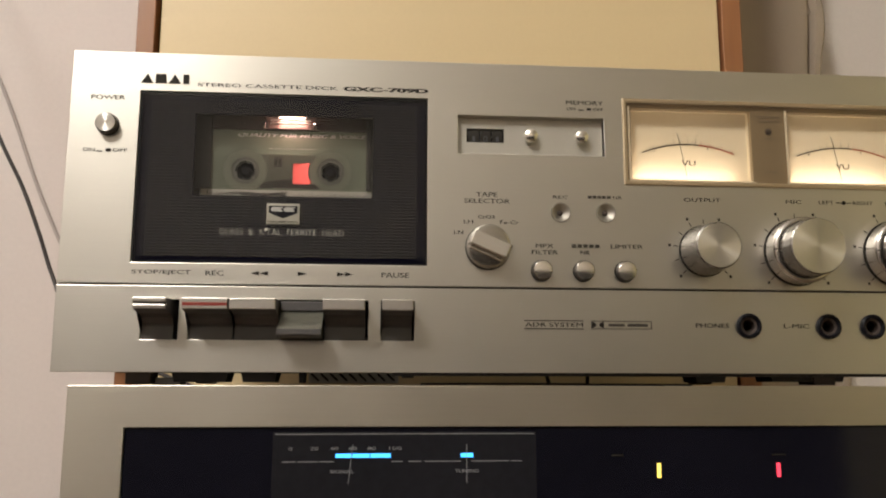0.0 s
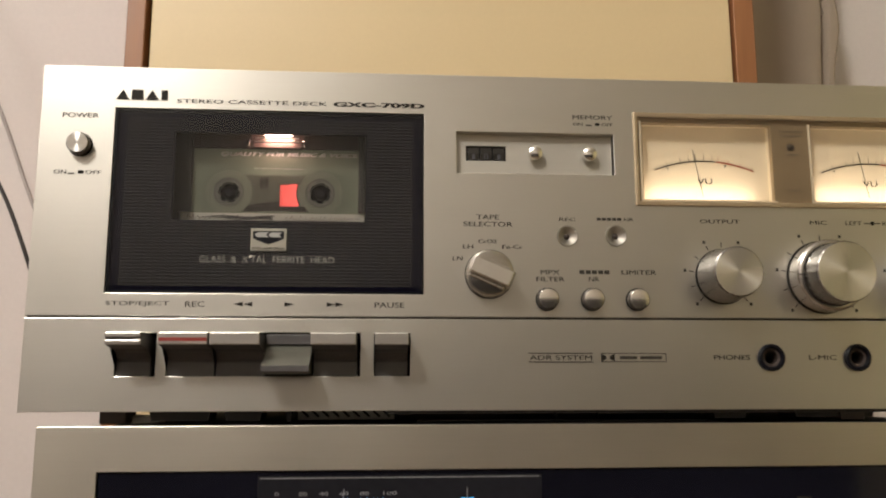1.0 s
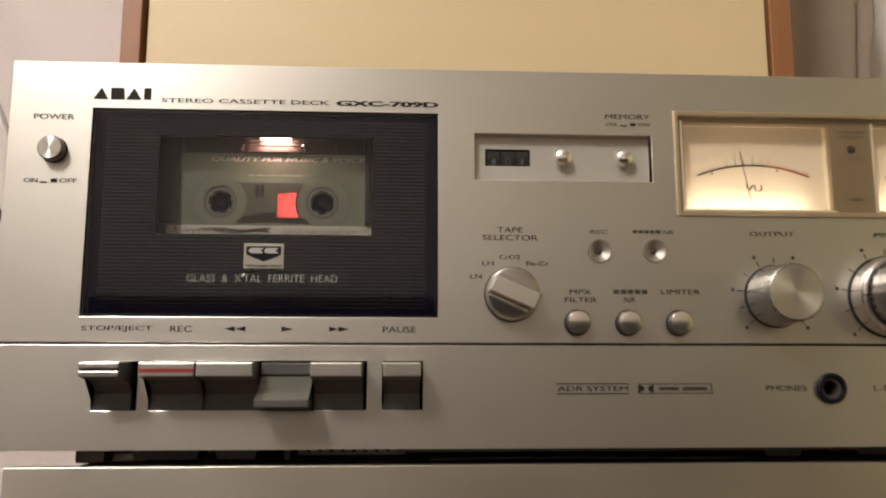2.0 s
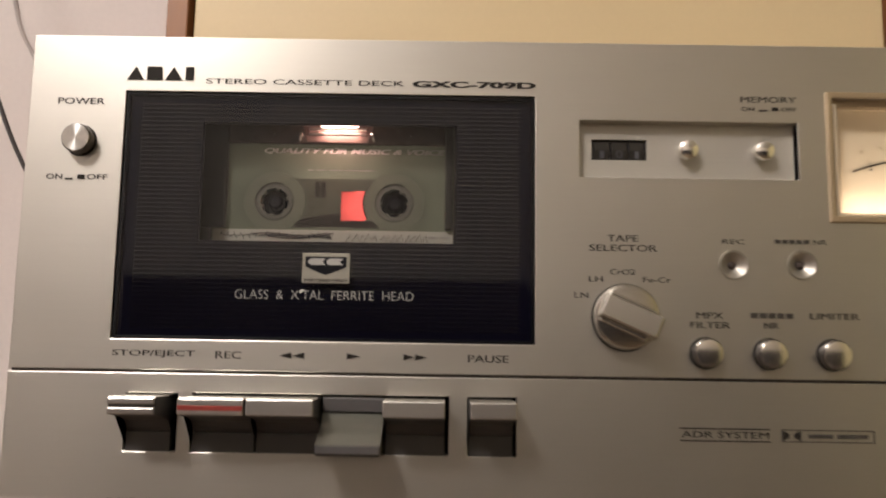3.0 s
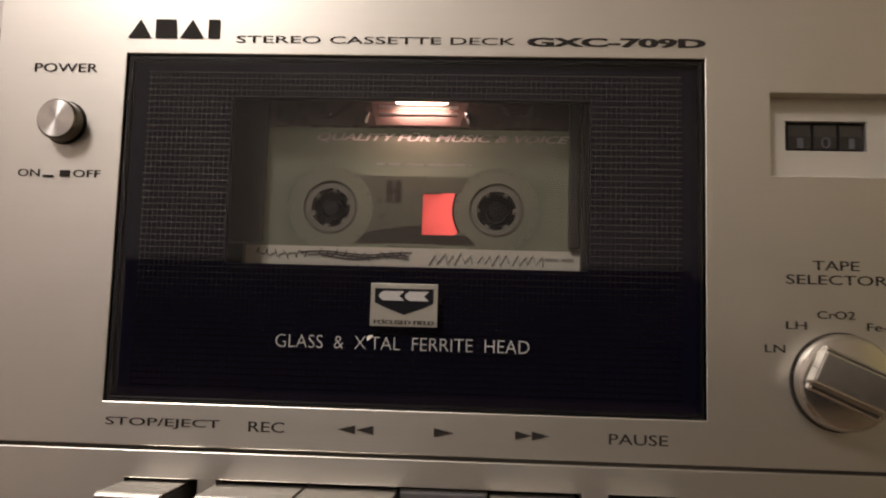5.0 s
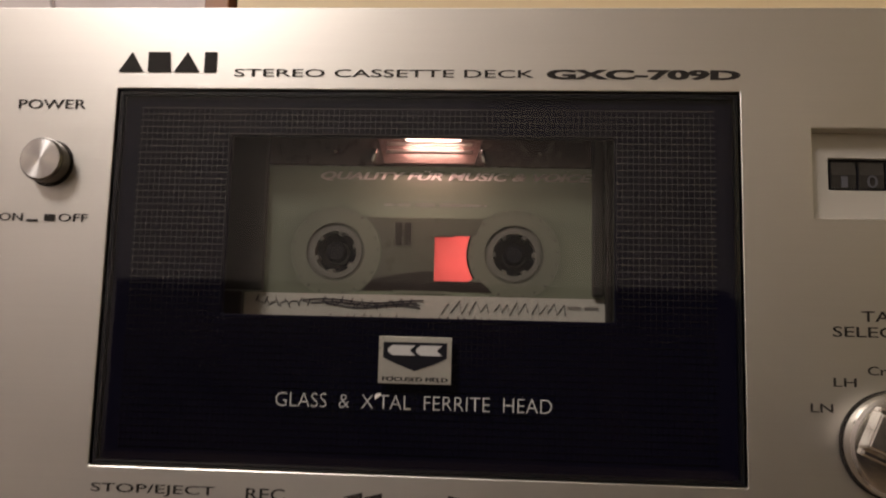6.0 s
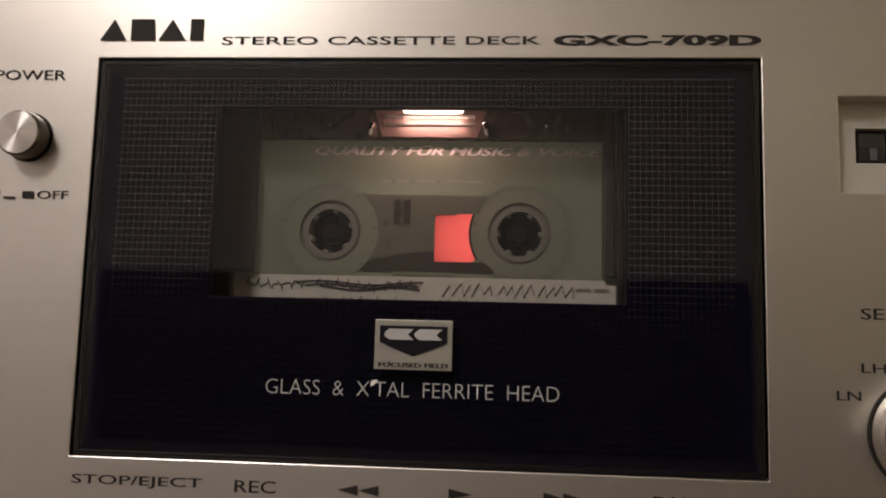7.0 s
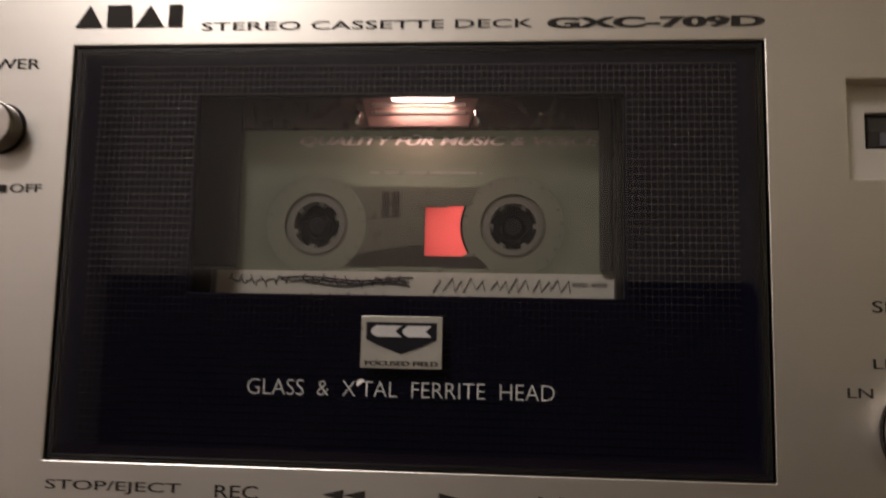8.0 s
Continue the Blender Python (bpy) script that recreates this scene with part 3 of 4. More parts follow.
bridge = part("head_bridge", block(0.0326, 0.1095, 0.0124, 0.0137, 0.0698, 0.0800, 0.0004), BRIDGE, comp, "glossy brown head bridge lit by the pilot lamp")
# the lamp's glow on the bridge, painted as a lighter pinkish patch
part("glow_patch", shape([(0.0588, 0.0765), (0.0606, 0.0704), (0.0818, 0.0704), (0.0838, 0.0765)], 0.0119, 0.0124), GLOW_TINT, bridge, "pinkish patch on the bridge, the pilot lamp's glow put into its colour")
for z in (0.0732, 0.0750):
    part("ridge", turned(0, 0, [(0.0, -0.0102), (0.00045, -0.0100), (0.00045, 0.0100), (0.0, 0.0102)], 10), GRIP, bridge).matrix_basis = pose(0.0712, 0.0117, z, 0, 0, 90)
for x in (0.0487, 0.0972):
    part("screw", turned(x, 0.0730, [(0.0004, 0.0125), (0.0004, 0.0119), (0.0, 0.0116)], 10), CHROME, bridge)
for x in (0.0582, 0.0838):
    clip = block(-0.0005, 0.0005, 0.0108, 0.0121, -0.0018, 0.0016, 0.0003)
    clip.transform(Matrix.Translation((x, 0, 0.0722)) @ Matrix.Rotation(radians(10 if x < 0.07 else -12), 4, "Y"))
    part("clip", clip, CHROME, bridge)
pilot = part("pilot_bulb", turned(0, 0, [(0.0, -0.0068), (0.0006, -0.0064), (0.0008, -0.005), (0.0008, 0.005), (0.0006, 0.0064), (0.0, 0.0068)], 12), BULB_GLOW, comp, "small lit pilot bulb")
pilot.matrix_basis = pose(0.0722, 0.0095, 0.0758, 0, 0, 90)

door = part("cassette_door", plate(0.0008, 0.1392, 0.0008, 0.0836, 0.0022, 0.0042, [(0.0265, 0.1132, 0.0335, 0.0742)], bevel=0.0003), SCREEN, deck, "black door panel with a fine grid and clear window")


def door_grid():
    """Fine crossing threads over the door sheet, left out round its window."""
    bm = bmesh.new()
    gap = (0.0262, 0.1135, 0.0332, 0.0745)

    def thread(x0, x1, z0, z1, y):
        a = [bm.verts.new((x, y, z)) for x, z in ((x0, z0), (x1, z0), (x1, z1), (x0, z1))]
        b = [bm.verts.new((v.co.x, 0.00215, v.co.z)) for v in a]
        bm.faces.new(a)
        for k in range(4):
            bm.faces.new((a[k], b[k], b[(k + 1) % 4], a[(k + 1) % 4]))

    half = 0.00010
    z = 0.0040
    while z < 0.0808:
        spans = ((0.0050, gap[0]), (gap[1], 0.1350)) if gap[2] < z < gap[3] else ((0.0050, 0.1350),)
        for x0, x1 in spans:
            thread(x0, x1, z - half, z + half, 0.00205)
        z += 0.0015
    x = 0.0056
    while x < 0.1348:
        spans = ((0.0036, gap[2]), (gap[3], 0.0806)) if gap[0] < x < gap[1] else ((0.0036, 0.0806),)
        for z0, z1 in spans:
            thread(x - half * 0.6, x + half * 0.6, z0, z1, 0.00210)
        x += 0.0012
    return bm


part("door_grid", door_grid(), THREAD, door, "fine dark grid of crossing threads")
part("door_edge", plate(0.0003, 0.1397, 0.0003, 0.0841, 0.0009, 0.0040, [(0.0012, 0.1388, 0.0012, 0.0832)], bevel=0.0002), BLACK, door)
pane = bmesh.new()
rows = []
for inset, y in ((0.0004, 0.0006), (0.0032, 0.0002)):
    rows.append([pane.verts.new((x, y, z)) for x, z in ((inset, inset), (0.14 - inset, inset), (0.14 - inset, 0.0844 - inset), (inset, 0.0844 - inset))])
for i in range(4):
    j = (i + 1) % 4
    pane.faces.new((rows[0][i], rows[0][j], rows[1][j], rows[1][i]))
pane.faces.new(rows[1])
pane_ob = part("smoked_pane", pane, SMOKED, door, "glossy smoked acrylic pane", smooth=False)
pane_ob.visible_shadow = False
letters("pane_lettering", "GLASS  &  X'TAL  FERRITE  HEAD", 0.0404, 0.0997, 0.0138, 0.0169, -0.0001, WHITE_INK, door, -0.016, 0.0, 0.0)
badge = part("badge", plate(0.0625, 0.0782, 0.0193, 0.0293, -0.0004, 0.0002, bevel=0.0001), BADGE, door, "small silver badge with a black shield")
part("shield", shape([(0.0635, 0.0281), (0.0635, 0.0248), (0.0661, 0.0236), (0.0704, 0.0220), (0.0747, 0.0236), (0.0772, 0.0248), (0.0772, 0.0281)], -0.0006, -0.0004), BLACK, badge)
for x0, x1 in ((0.0645, 0.0704), (0.0706, 0.0762)):
    part("emblem_bar", shape([(x0, 0.0267), (x0 + 0.0010, 0.0275), (x1, 0.0275), (x1 - 0.0012, 0.0264), (x1, 0.0253), (x0 + 0.0010, 0.0253), (x0, 0.0260)], -0.0008, -0.0006), WHITE_INK, badge)
letters("badge_lettering", "FOCUSED FIELD", 0.0634, 0.0774, 0.0198, 0.0207, -0.0005, BLACK, badge, 0.01, 0.0, 0.00012)

part("worn_fleck", shape([(0.0620, 0.0157), (0.0625, 0.0161), (0.0633, 0.0168), (0.0632, 0.0172), (0.0627, 0.0171), (0.0623, 0.0170), (0.0619, 0.0166)], -0.00022, -0.00012), SHELL_PRINT, door, "pale worn fleck beside the lettering")

# ---- the cassette ----
CY = 0.0150
HUBS = ((0.0491, 0.0494), (0.0916, 0.0494))
tape = thing("audio_cassette", (0.0704, 0.020, 0.0232), "grey audio cassette with handwritten paper label, behind smoked pane", "cassette")
RED_BOX = (0.0727, 0.0822, 0.0428, 0.0534)
part("shell", plate(0.0202, 0.1206, 0.0232, 0.0872, CY, CY + 0.0060, [RED_BOX], [(x, z, 0.0108) for x, z in HUBS], bevel=0), SHELL, tape)
part("head_ridge", shape([(0.0304, 0.0872), (0.1106, 0.0872), (0.1132, 0.0704), (0.0278, 0.0704)], CY - 0.0010, CY), SHELL_DARK, tape)


def arc_round(cx, cz, r, a0, a1, n=10):
    return [(cx + r * math.cos(radians(a0 + (a1 - a0) * k / n)), cz + r * math.sin(radians(a0 + (a1 - a0) * k / n))) for k in range(n + 1)]


# smoky window between the reels, bounded by their flanges
part("window", shape([(0.0560, 0.0578), (0.0728, 0.0578), (0.0728, 0.0402), (0.0545, 0.0402)] + arc_round(HUBS[0][0], HUBS[0][1], 0.01105, -56, 48), CY - 0.0001, CY), SHELL_DARK, tape)
part("window", shape([(0.0728, 0.0578), (0.0842, 0.0578), (0.0822, 0.0536), (0.0728, 0.0536)], CY - 0.0001, CY), SHELL_DARK, tape)
for x in (0.0642, 0.0664):
    part("window_bar", block(x - 0.0008, x + 0.0008, CY - 0.0003, CY - 0.0001, 0.0512, 0.0566), TAPE_BROWN, tape)
part("window_bar", block(0.0648, 0.0658, CY - 0.0003, CY - 0.0001, 0.0536, 0.0543), TAPE_BROWN, tape)
part("wound_tape", shape([(0.0558, 0.0403), (0.0727, 0.0403), (0.0727, 0.0452)] + [(0.0727 - 0.0145 * k / 10, 0.0452 - 0.0022 * (k / 10) ** 1.5) for k in range(1, 11)], CY - 0.0002, CY - 0.0001), TAPE_BROWN, tape, "dark brown tape seen through the window")
part("wound_tape", shape([(0.0727, 0.0428), (0.0727, 0.0403), (0.0866, 0.0403), (0.0840, 0.0428)], CY - 0.0002, CY - 0.0001), TAPE_BROWN, tape, "dark brown tape seen through the window")
film = bmesh.new()
edge = []
for k in range(13):
    z = 0.0424 + 0.0114 * k / 12
    xr = HUBS[1][0] - math.sqrt(0.0113 ** 2 - (z - HUBS[1][1]) ** 2)
    edge.append([film.verts.new((x, CY + 0.0003, z)) for x in (RED_BOX[0] - 0.0004 + 0.0003 * k / 12, xr)])
for a, b in zip(edge, edge[1:]):
    film.faces.new((a[0], a[1], b[1], b[0]))
part("red_film", film, RED_FILM, tape, "bright red backlit film between the reels")
for hx, hz in HUBS:
    reel = part("reel", annulus(hx, hz, 0.0070, 0.01078, CY + 0.00005, CY + 0.0003, 56), REEL, tape, "pale translucent tape reel")
    part("hub_ring", annulus(hx, hz, 0.0063, 0.0070, CY + 0.0006, CY + 0.004), HUB_RING, reel)
    part("hub", annulus(hx, hz, 0.0050, 0.0063, CY + 0.0003, CY + 0.004), HUB, reel)
    for k in range(6):
        a = radians(60 * k + (12 if hx < 0.06 else 30))
        tooth = block(-0.00065, 0.00065, CY + 0.0006, CY + 0.003, 0.0042, 0.0052, 0.0002, 1)
        tooth.transform(Matrix.Translation((hx, 0, hz)) @ Matrix.Rotation(a, 4, "Y"))
        part("tooth", tooth, HUB, reel)
    for k in range(22):
        a = radians(360 * k / 22 + 4)
        mark = block(-0.00025, 0.00025, CY - 0.00002, CY + 0.0001, 0.0098, 0.0103 + 0.0002 * (k % 3))
        mark.transform(Matrix.Translation((hx, 0, hz)) @ Matrix.Rotation(a, 4, "Y"))
        part("rim_mark", mark, HUB_RING, reel)
    part("spindle", turned(hx, hz, [(0.0, CY + 0.001), (0.0018, CY + 0.001), (0.0026, CY + 0.002), (0.0028, CY + 0.006)], 24), BLACK, reel)
    part("reel_well", turned(hx, hz, [(0.0, CY + 0.0050), (0.0070, CY + 0.0050)], 30), BLACK, reel)
paper = part("paper_label", block(0.0278, 0.1129, CY - 0.0004, CY, 0.0254, 0.0393), PAPER, tape, "cream paper label with struck-out handwriting")
pen_rng = random.Random(4)


def scrawl(x0, x1, z, high, n):
    """A joined run of looping pen strokes, not lettering."""
    pts = []
    for k in range(6 * n + 1):
        u = k / (6 * n)
        tall = 0.55 + 0.45 * math.sin(5.3 * u * n + 1.0)
        pts.append((x0 + (x1 - x0) * u + 0.0004 * math.sin(2.1 * k), z + high * tall * 0.5 * math.sin(1.05 * k + 0.7 * math.sin(0.9 * k))))
    return pts


for x0, x1, n in ((0.0306, 0.0438, 6), (0.0466, 0.0505, 2), (0.0508, 0.0696, 8)):
    part("scribble", ribbon(scrawl(x0, x1, 0.0372, 0.0030, n), 0.00021, CY - 0.0006, CY - 0.0004), PEN, paper)
for dz, x0, x1 in ((0.0377, 0.0420, 0.0705), (0.0370, 0.0440, 0.0690), (0.0365, 0.0475, 0.0698)):
    part("strike", ribbon([(x0 + (x1 - x0) * k / 10, dz + 0.0004 * math.sin(k * 0.8 + dz * 9000)) for k in range(11)], 0.00028, CY - 0.0007, CY - 0.0005), PEN, paper)
# two lines of written words, as loose jagged pen runs of their size
for x0, x1, n, z0, z1 in ((0.0750, 0.0858, 5, 0.0350, 0.0383), (0.0868, 0.0946, 4, 0.0350, 0.0384), (0.0958, 0.1036, 4, 0.0351, 0.0385), (0.0475, 0.0690, 11, 0.0322, 0.0348), (0.0715, 0.0870, 8, 0.0322, 0.0348)):
    run = []
    for k in range(2 * n + 1):
        u = (k + pen_rng.uniform(-0.32, 0.32)) / (2 * n)
        v = pen_rng.uniform(0.75, 1.0) if k % 2 else pen_rng.uniform(0.0, 0.3)
        run.append((x0 + (x1 - x0) * u + 0.15 * (z1 - z0) * v, z0 + (z1 - z0) * v))
    part("word_mark", ribbon(run, 0.00023, CY - 0.0006, CY - 0.0004), PEN, paper)
for x0, x1 in ((0.1040, 0.1072), (0.1080, 0.1112)):
    bar("print_bar", x0, x1, 0.0367, 0.0375, CY - 0.0005, DISH, paper)
bar("maker_bar", 0.0632, 0.0768, 0.0398, 0.0404, CY - 0.0005, REEL, tape)
letters("shell_lettering", "QUALITY FÜR MUSIC & VOICE", 0.0448, 0.1096, 0.0666, 0.0692, CY - 0.0002, SHELL_PRINT, tape, 0.012, 0.3, 0.0002)
for x0, x1 in ((0.0605, 0.0668), (0.0676, 0.0728), (0.0736, 0.0850)):
    bar("type_bar", x0, x1, 0.0607, 0.0612, CY - 0.00006, BADGE, tape)

# ---- printing and power button ----
T = -0.00012
# maker's mark as four plain blocks
for pts in ([(0.0000, 0.0883), (0.0030, 0.0930), (0.0058, 0.0883)], [(0.0068, 0.0883), (0.0068, 0.0930), (0.0118, 0.0930), (0.0122, 0.0883)],
            [(0.0130, 0.0883), (0.0160, 0.0930), (0.0190, 0.0883)], [(0.0200, 0.0883), (0.0200, 0.0930), (0.0228, 0.0930), (0.0228, 0.0883)]):
    part("maker_mark", shape(pts, T - 0.0002, T), INK, deck)
letters("panel_lettering", "STEREO CASSETTE DECK", 0.0270, 0.0950, 0.0873, 0.0891, T, INK, deck)
letters("panel_lettering", "GXC-709D", 0.0978, 0.1398, 0.0870, 0.0893, T, INK, deck, 0.03, 0.0, 0.0004)
letters("panel_lettering", "POWER", -0.0231, -0.0072, 0.0794, 0.0816, T, INK, deck)
letters("panel_lettering", "ON", -0.0252, -0.0198, 0.0532, 0.0550, T, INK, deck)
bar("switch_mark", -0.0188, -0.0162, 0.0531, 0.0536, T - 0.0002, INK, deck)
bar("switch_mark", -0.0146, -0.0122, 0.0533, 0.0548, T - 0.0002, INK, deck)
letters("panel_lettering", "OFF", -0.0114, -0.0046, 0.0532, 0.0550, T, INK, deck)
for text, x0, x1 in (("STOP/EJECT", 0.0010, 0.0282), ("REC", 0.0350, 0.0434), ("PAUSE", 0.1180, 0.1312)):
    letters("panel_lettering", text, x0, x1, -0.0060, -0.0036, T, INK, deck)


def arrow(x0, x1, z=-0.0047, half=0.0010):
    part("arrow_mark", shape([(x0, z - half), (x1, z), (x0, z + half)], T - 0.0002, T), INK, deck)


arrow(0.0600, 0.0560), arrow(0.0642, 0.0602), arrow(0.0782, 0.0828), arrow(0.0968, 0.1006), arrow(0.1006, 0.1046)


def rounded(r, y, b):
    """The rounded front edge of a turned thing: radius r, front at y."""
    return [(r - b + b * math.cos(radians(a)), y + b - b * math.sin(radians(a))) for a in range(0, 91, 15)]


def push_button(cx, cz, r, out, name, label, dome=0.00005, ring=True, finish_metal=None):
    ob = part(name, turned(cx, cz, [(r * 0.98, 0.002), (r, -0.0002)] + rounded(r, -out, r * 0.18) + [(0.0, -out)], 40), DARKENED_SIDE, deck, label)
    part("face", turned(cx, cz, [(r * 0.91, -out + 0.0002), (r * 0.89, -out - 0.0001), (r * 0.7, -out - 0.0001 - dome * 0.4), (r * 0.45, -out - 0.0001 - dome * 0.75), (r * 0.2, -out - 0.0001 - dome * 0.95), (0.0, -out - 0.0001 - dome)], 40), finish_metal or SPUN, ob, "bright spun metal face")
    if ring:
        part("ring", annulus(cx, cz, r * 1.01, r * 1.08, -0.0002, 0.0006), INK, ob)
    return ob


push_button(-0.0143, 0.0666, 0.0050, 0.0046, "power_button", "round chrome power button")
for x in (0.1960, 0.2168, 0.2376):
    push_button(x, -0.0018, 0.0049, 0.0044, "push_button", "domed chrome push button, dark reflection put into the colour of its sides", dome=0.00035, finish_metal=BUTTON_METAL)
for text, x0, x1, z0 in (("MPX", 0.1932, 0.2020, 0.0096), ("FILTER", 0.1912, 0.2042, 0.0064), ("NR", 0.2155, 0.2202, 0.0065), ("LIMITER", 0.2308, 0.2470, 0.0098)):
    letters("panel_lettering", text, x0, x1, z0, z0 + 0.0020, T, INK, deck)
for k in range(5):
    bar("word_bar", 0.2112 + 0.0029 * k, 0.2135 + 0.0029 * k, 0.0099, 0.0116, T - 0.0002, FAINT_INK, deck)
letters("panel_lettering", "REC", 0.2024, 0.2098, 0.0345, 0.0361, T, FAINT_INK, deck)
for k in range(5):
    bar("word_bar", 0.2200 + 0.0024 * k, 0.2219 + 0.0024 * k, 0.0349, 0.0362, T - 0.0002, FAINT_INK, deck)
letters("panel_lettering", "NR", 0.2328, 0.2372, 0.0347, 0.0363, T, FAINT_INK, deck)
for x, z in LED_AT:
    cup_part = part("indicator_cup", turned(x, z, [(0.0050, 0.0002), (0.0049, -0.0004), (0.0044, -0.0004), (0.0014, 0.0020), (0.0014, 0.0040)], 36), DISH, deck, "dished chrome indicator bezel, unlit")
    part("lens", turned(x, z, [(0.0015, 0.0040), (0.0013, 0.0018), (0.0007, 0.0012), (0.0, 0.0010)], 20), RUBBER, cup_part)

# tape counter in its recess
ctr = part("counter_recess", plate(0.1546, 0.2296, 0.0562, 0.0768, 0.0040, 0.0056, [(0.1598, 0.1788, 0.0636, 0.0708)], bevel=0.0001), COUNTER_FACE, deck)
win = part("counter_window", block(0.1596, 0.1790, 0.0056, 0.0068, 0.0634, 0.0710), DARK_PANE, ctr, "black tape counter window")
for k in range(3):
    wheel = part("number_wheel", extruded([(0.0046 + 0.0004 * abs(j - 4) / 4, 0.0642 + 0.0060 * j / 8) for j in range(9)] + [(0.0056, 0.0702), (0.0056, 0.0642)], 0.1608 + 0.006 * k, 0.1660 + 0.006 * k, 0), INSIDE, win)
    if k == 1:
        letters("number", "0", 0.1622 + 0.006 * k, 0.1645 + 0.006 * k, 0.0643, 0.0671, 0.0043, DIGIT, wheel, 0.0, 0.0, 0.0)
    else:
        bar("number_bar", 0.1627 + 0.006 * k, 0.1641 + 0.006 * k, 0.0643, 0.0668, 0.0043, DIGIT, wheel)
for x in (0.1922, 0.2180):
    part("counter_button", turned(x, 0.0668, [(0.0026, 0.0041), (0.0026, 0.0030), (0.0033, 0.0026), (0.0035, 0.0010), (0.0031, -0.0002), (0.0018, -0.0008), (0.0, -0.0010)], 32), BUTTON_METAL, ctr, "small domed chrome button")
letters("panel_lettering", "MEMORY", 0.2100, 0.2290, 0.0834, 0.0855, T, INK, deck)
letters("panel_lettering", "ON", 0.2102, 0.2146, 0.0804, 0.0818, T, INK, deck)
bar("switch_mark", 0.2162, 0.2190, 0.0803, 0.0808, T - 0.0002, INK, deck)
bar("switch_mark", 0.2206, 0.2228, 0.0805, 0.0817, T - 0.0002, INK, deck)
letters("panel_lettering", "OFF", 0.2238, 0.2290, 0.0804, 0.0818, T, INK, deck)

# tape selector
for text, x0, x1, z0 in (("TAPE", 0.1640, 0.1744, 0.0348), ("SELECTOR", 0.1580, 0.1806, 0.0315)):
    letters("panel_lettering", text, x0, x1, z0, z0 + 0.0022, T, INK, deck)
for text, x0, x1, z0 in (("LN", 0.1530, 0.1575, 0.0158), ("LH", 0.1578, 0.1624, 0.0212), ("CrO2", 0.1648, 0.1732, 0.0237), ("Fe-Cr", 0.1758, 0.1850, 0.0212)):
    letters("panel_lettering", text, x0, x1, z0, z0 + 0.0018, T, INK, deck)
SX, SZ, SR = 0.1697, 0.0095, 0.0108
sel = part("tape_selector_knob", turned(SX, SZ, [(SR, 0.0), (SR, -0.0034), (SR * 0.985, -0.0042), (SR * 0.93, -0.0049), (SR * 0.88, -0.0051), (0.0, -0.0051)], 56), SELECTOR_METAL, deck, "round silver selector knob with a raised grip")
part("seam_ring", annulus(SX, SZ, SR * 1.01, SR * 1.04, -0.0004, 0.0002), INK, sel)


def bar_grip(half, y0, y1, x0, x1, slope):
    """A raised bar across the knob, its top leaning outwards to the pointer end, its sides drawn in."""
    bm = bmesh.new()
    prof = [(x0, y0), (x0 + 0.0004, y1 + slope), (x1 - 0.0010, y1), (x1, y1 + 0.0022), (x1, y0)]
    rows = [[bm.verts.new((x, y, side * half * (1.0 if y > y1 + 0.003 else 0.86))) for x, y in prof] for side in (-1, 1)]
    bm.faces.new(rows[0]), bm.faces.new(rows[1][::-1])
    for i in range(len(prof)):
        j = (i + 1) % len(prof)
        bm.faces.new((rows[0][i], rows[1][i], rows[1][j], rows[0][j]))
    bmesh.ops.bevel(bm, geom=list(bm.edges), offset=0.0004, segments=2, profile=0.5, affect="EDGES")
    bm.transform(Matrix.Translation((SX, 0, SZ)) @ Matrix.Rotation(radians(24), 4, "Y"))
    return bm


part("grip_ledge", bar_grip(0.0060, -0.0050, -0.0074, -0.0088, 0.0088, 0.0004), SELECTOR_METAL, sel)
part("grip", bar_grip(0.0041, -0.0070, -0.0128, -0.0098, 0.0102, 0.0018), SELECTOR_METAL, sel)

# rotary level knobs
for text, x0, x1 in (("OUTPUT", 0.2690, 0.2880), ("MIC", 0.3222, 0.3304), ("LEFT", 0.3396, 0.3476), ("RIGHT", 0.3578, 0.3684), ("LINE", 0.3750, 0.3850)):
    letters("panel_lettering", text, x0, x1, 0.0342, 0.0361, T, INK if x0 < 0.33 else FAINT_INK, deck)
bar("balance_mark", 0.3488, 0.3568, 0.0349, 0.0353, T - 0.0002, INK, deck)
part("balance_mark", turned(0.3528, 0.0351, [(0.0, T - 0.0003), (0.0010, T - 0.0003), (0.0010, T)], 16), INK, deck)


def scale_marks(cx, cz, r):
    for k in range(11):
        a = radians(225 - 27 * k)
        c, s = math.cos(a), math.sin(a)
        part("scale_mark", ribbon([(cx + r * c, cz + r * s), (cx + (r + 0.0022) * c, cz + (r + 0.0022) * s)], 0.0004, T - 0.0001, T + 0.0001), FAINT_INK, deck)
        if k % 2 == 0:
            part("scale_bar", block(cx + (r + 0.0042) * c - 0.0006, cx + (r + 0.0042) * c + 0.0006, T - 0.0001, T + 0.0001, cz + (r + 0.0042) * s - 0.0007, cz + (r + 0.0042) * s + 0.0007), FAINT_INK, deck)


def ridged(cx, cz, r, y0, y1, n=24):
    """A fluted knob body, closed in front."""
    return turned(cx, cz, [(r, y0)] + rounded(r * 0.99, y1 + 0.0002, 0.0010) + [(0.0, y1 + 0.0002)], n * 6, 0.006, n)


def spun_face(cx, cz, r, y):
    return turned(cx, cz, [(r, y + 0.0004), (r * 0.985, y), (r * 0.45, y + 0.0001), (0.0, y + 0.00015)], 144, 0.006, 24)


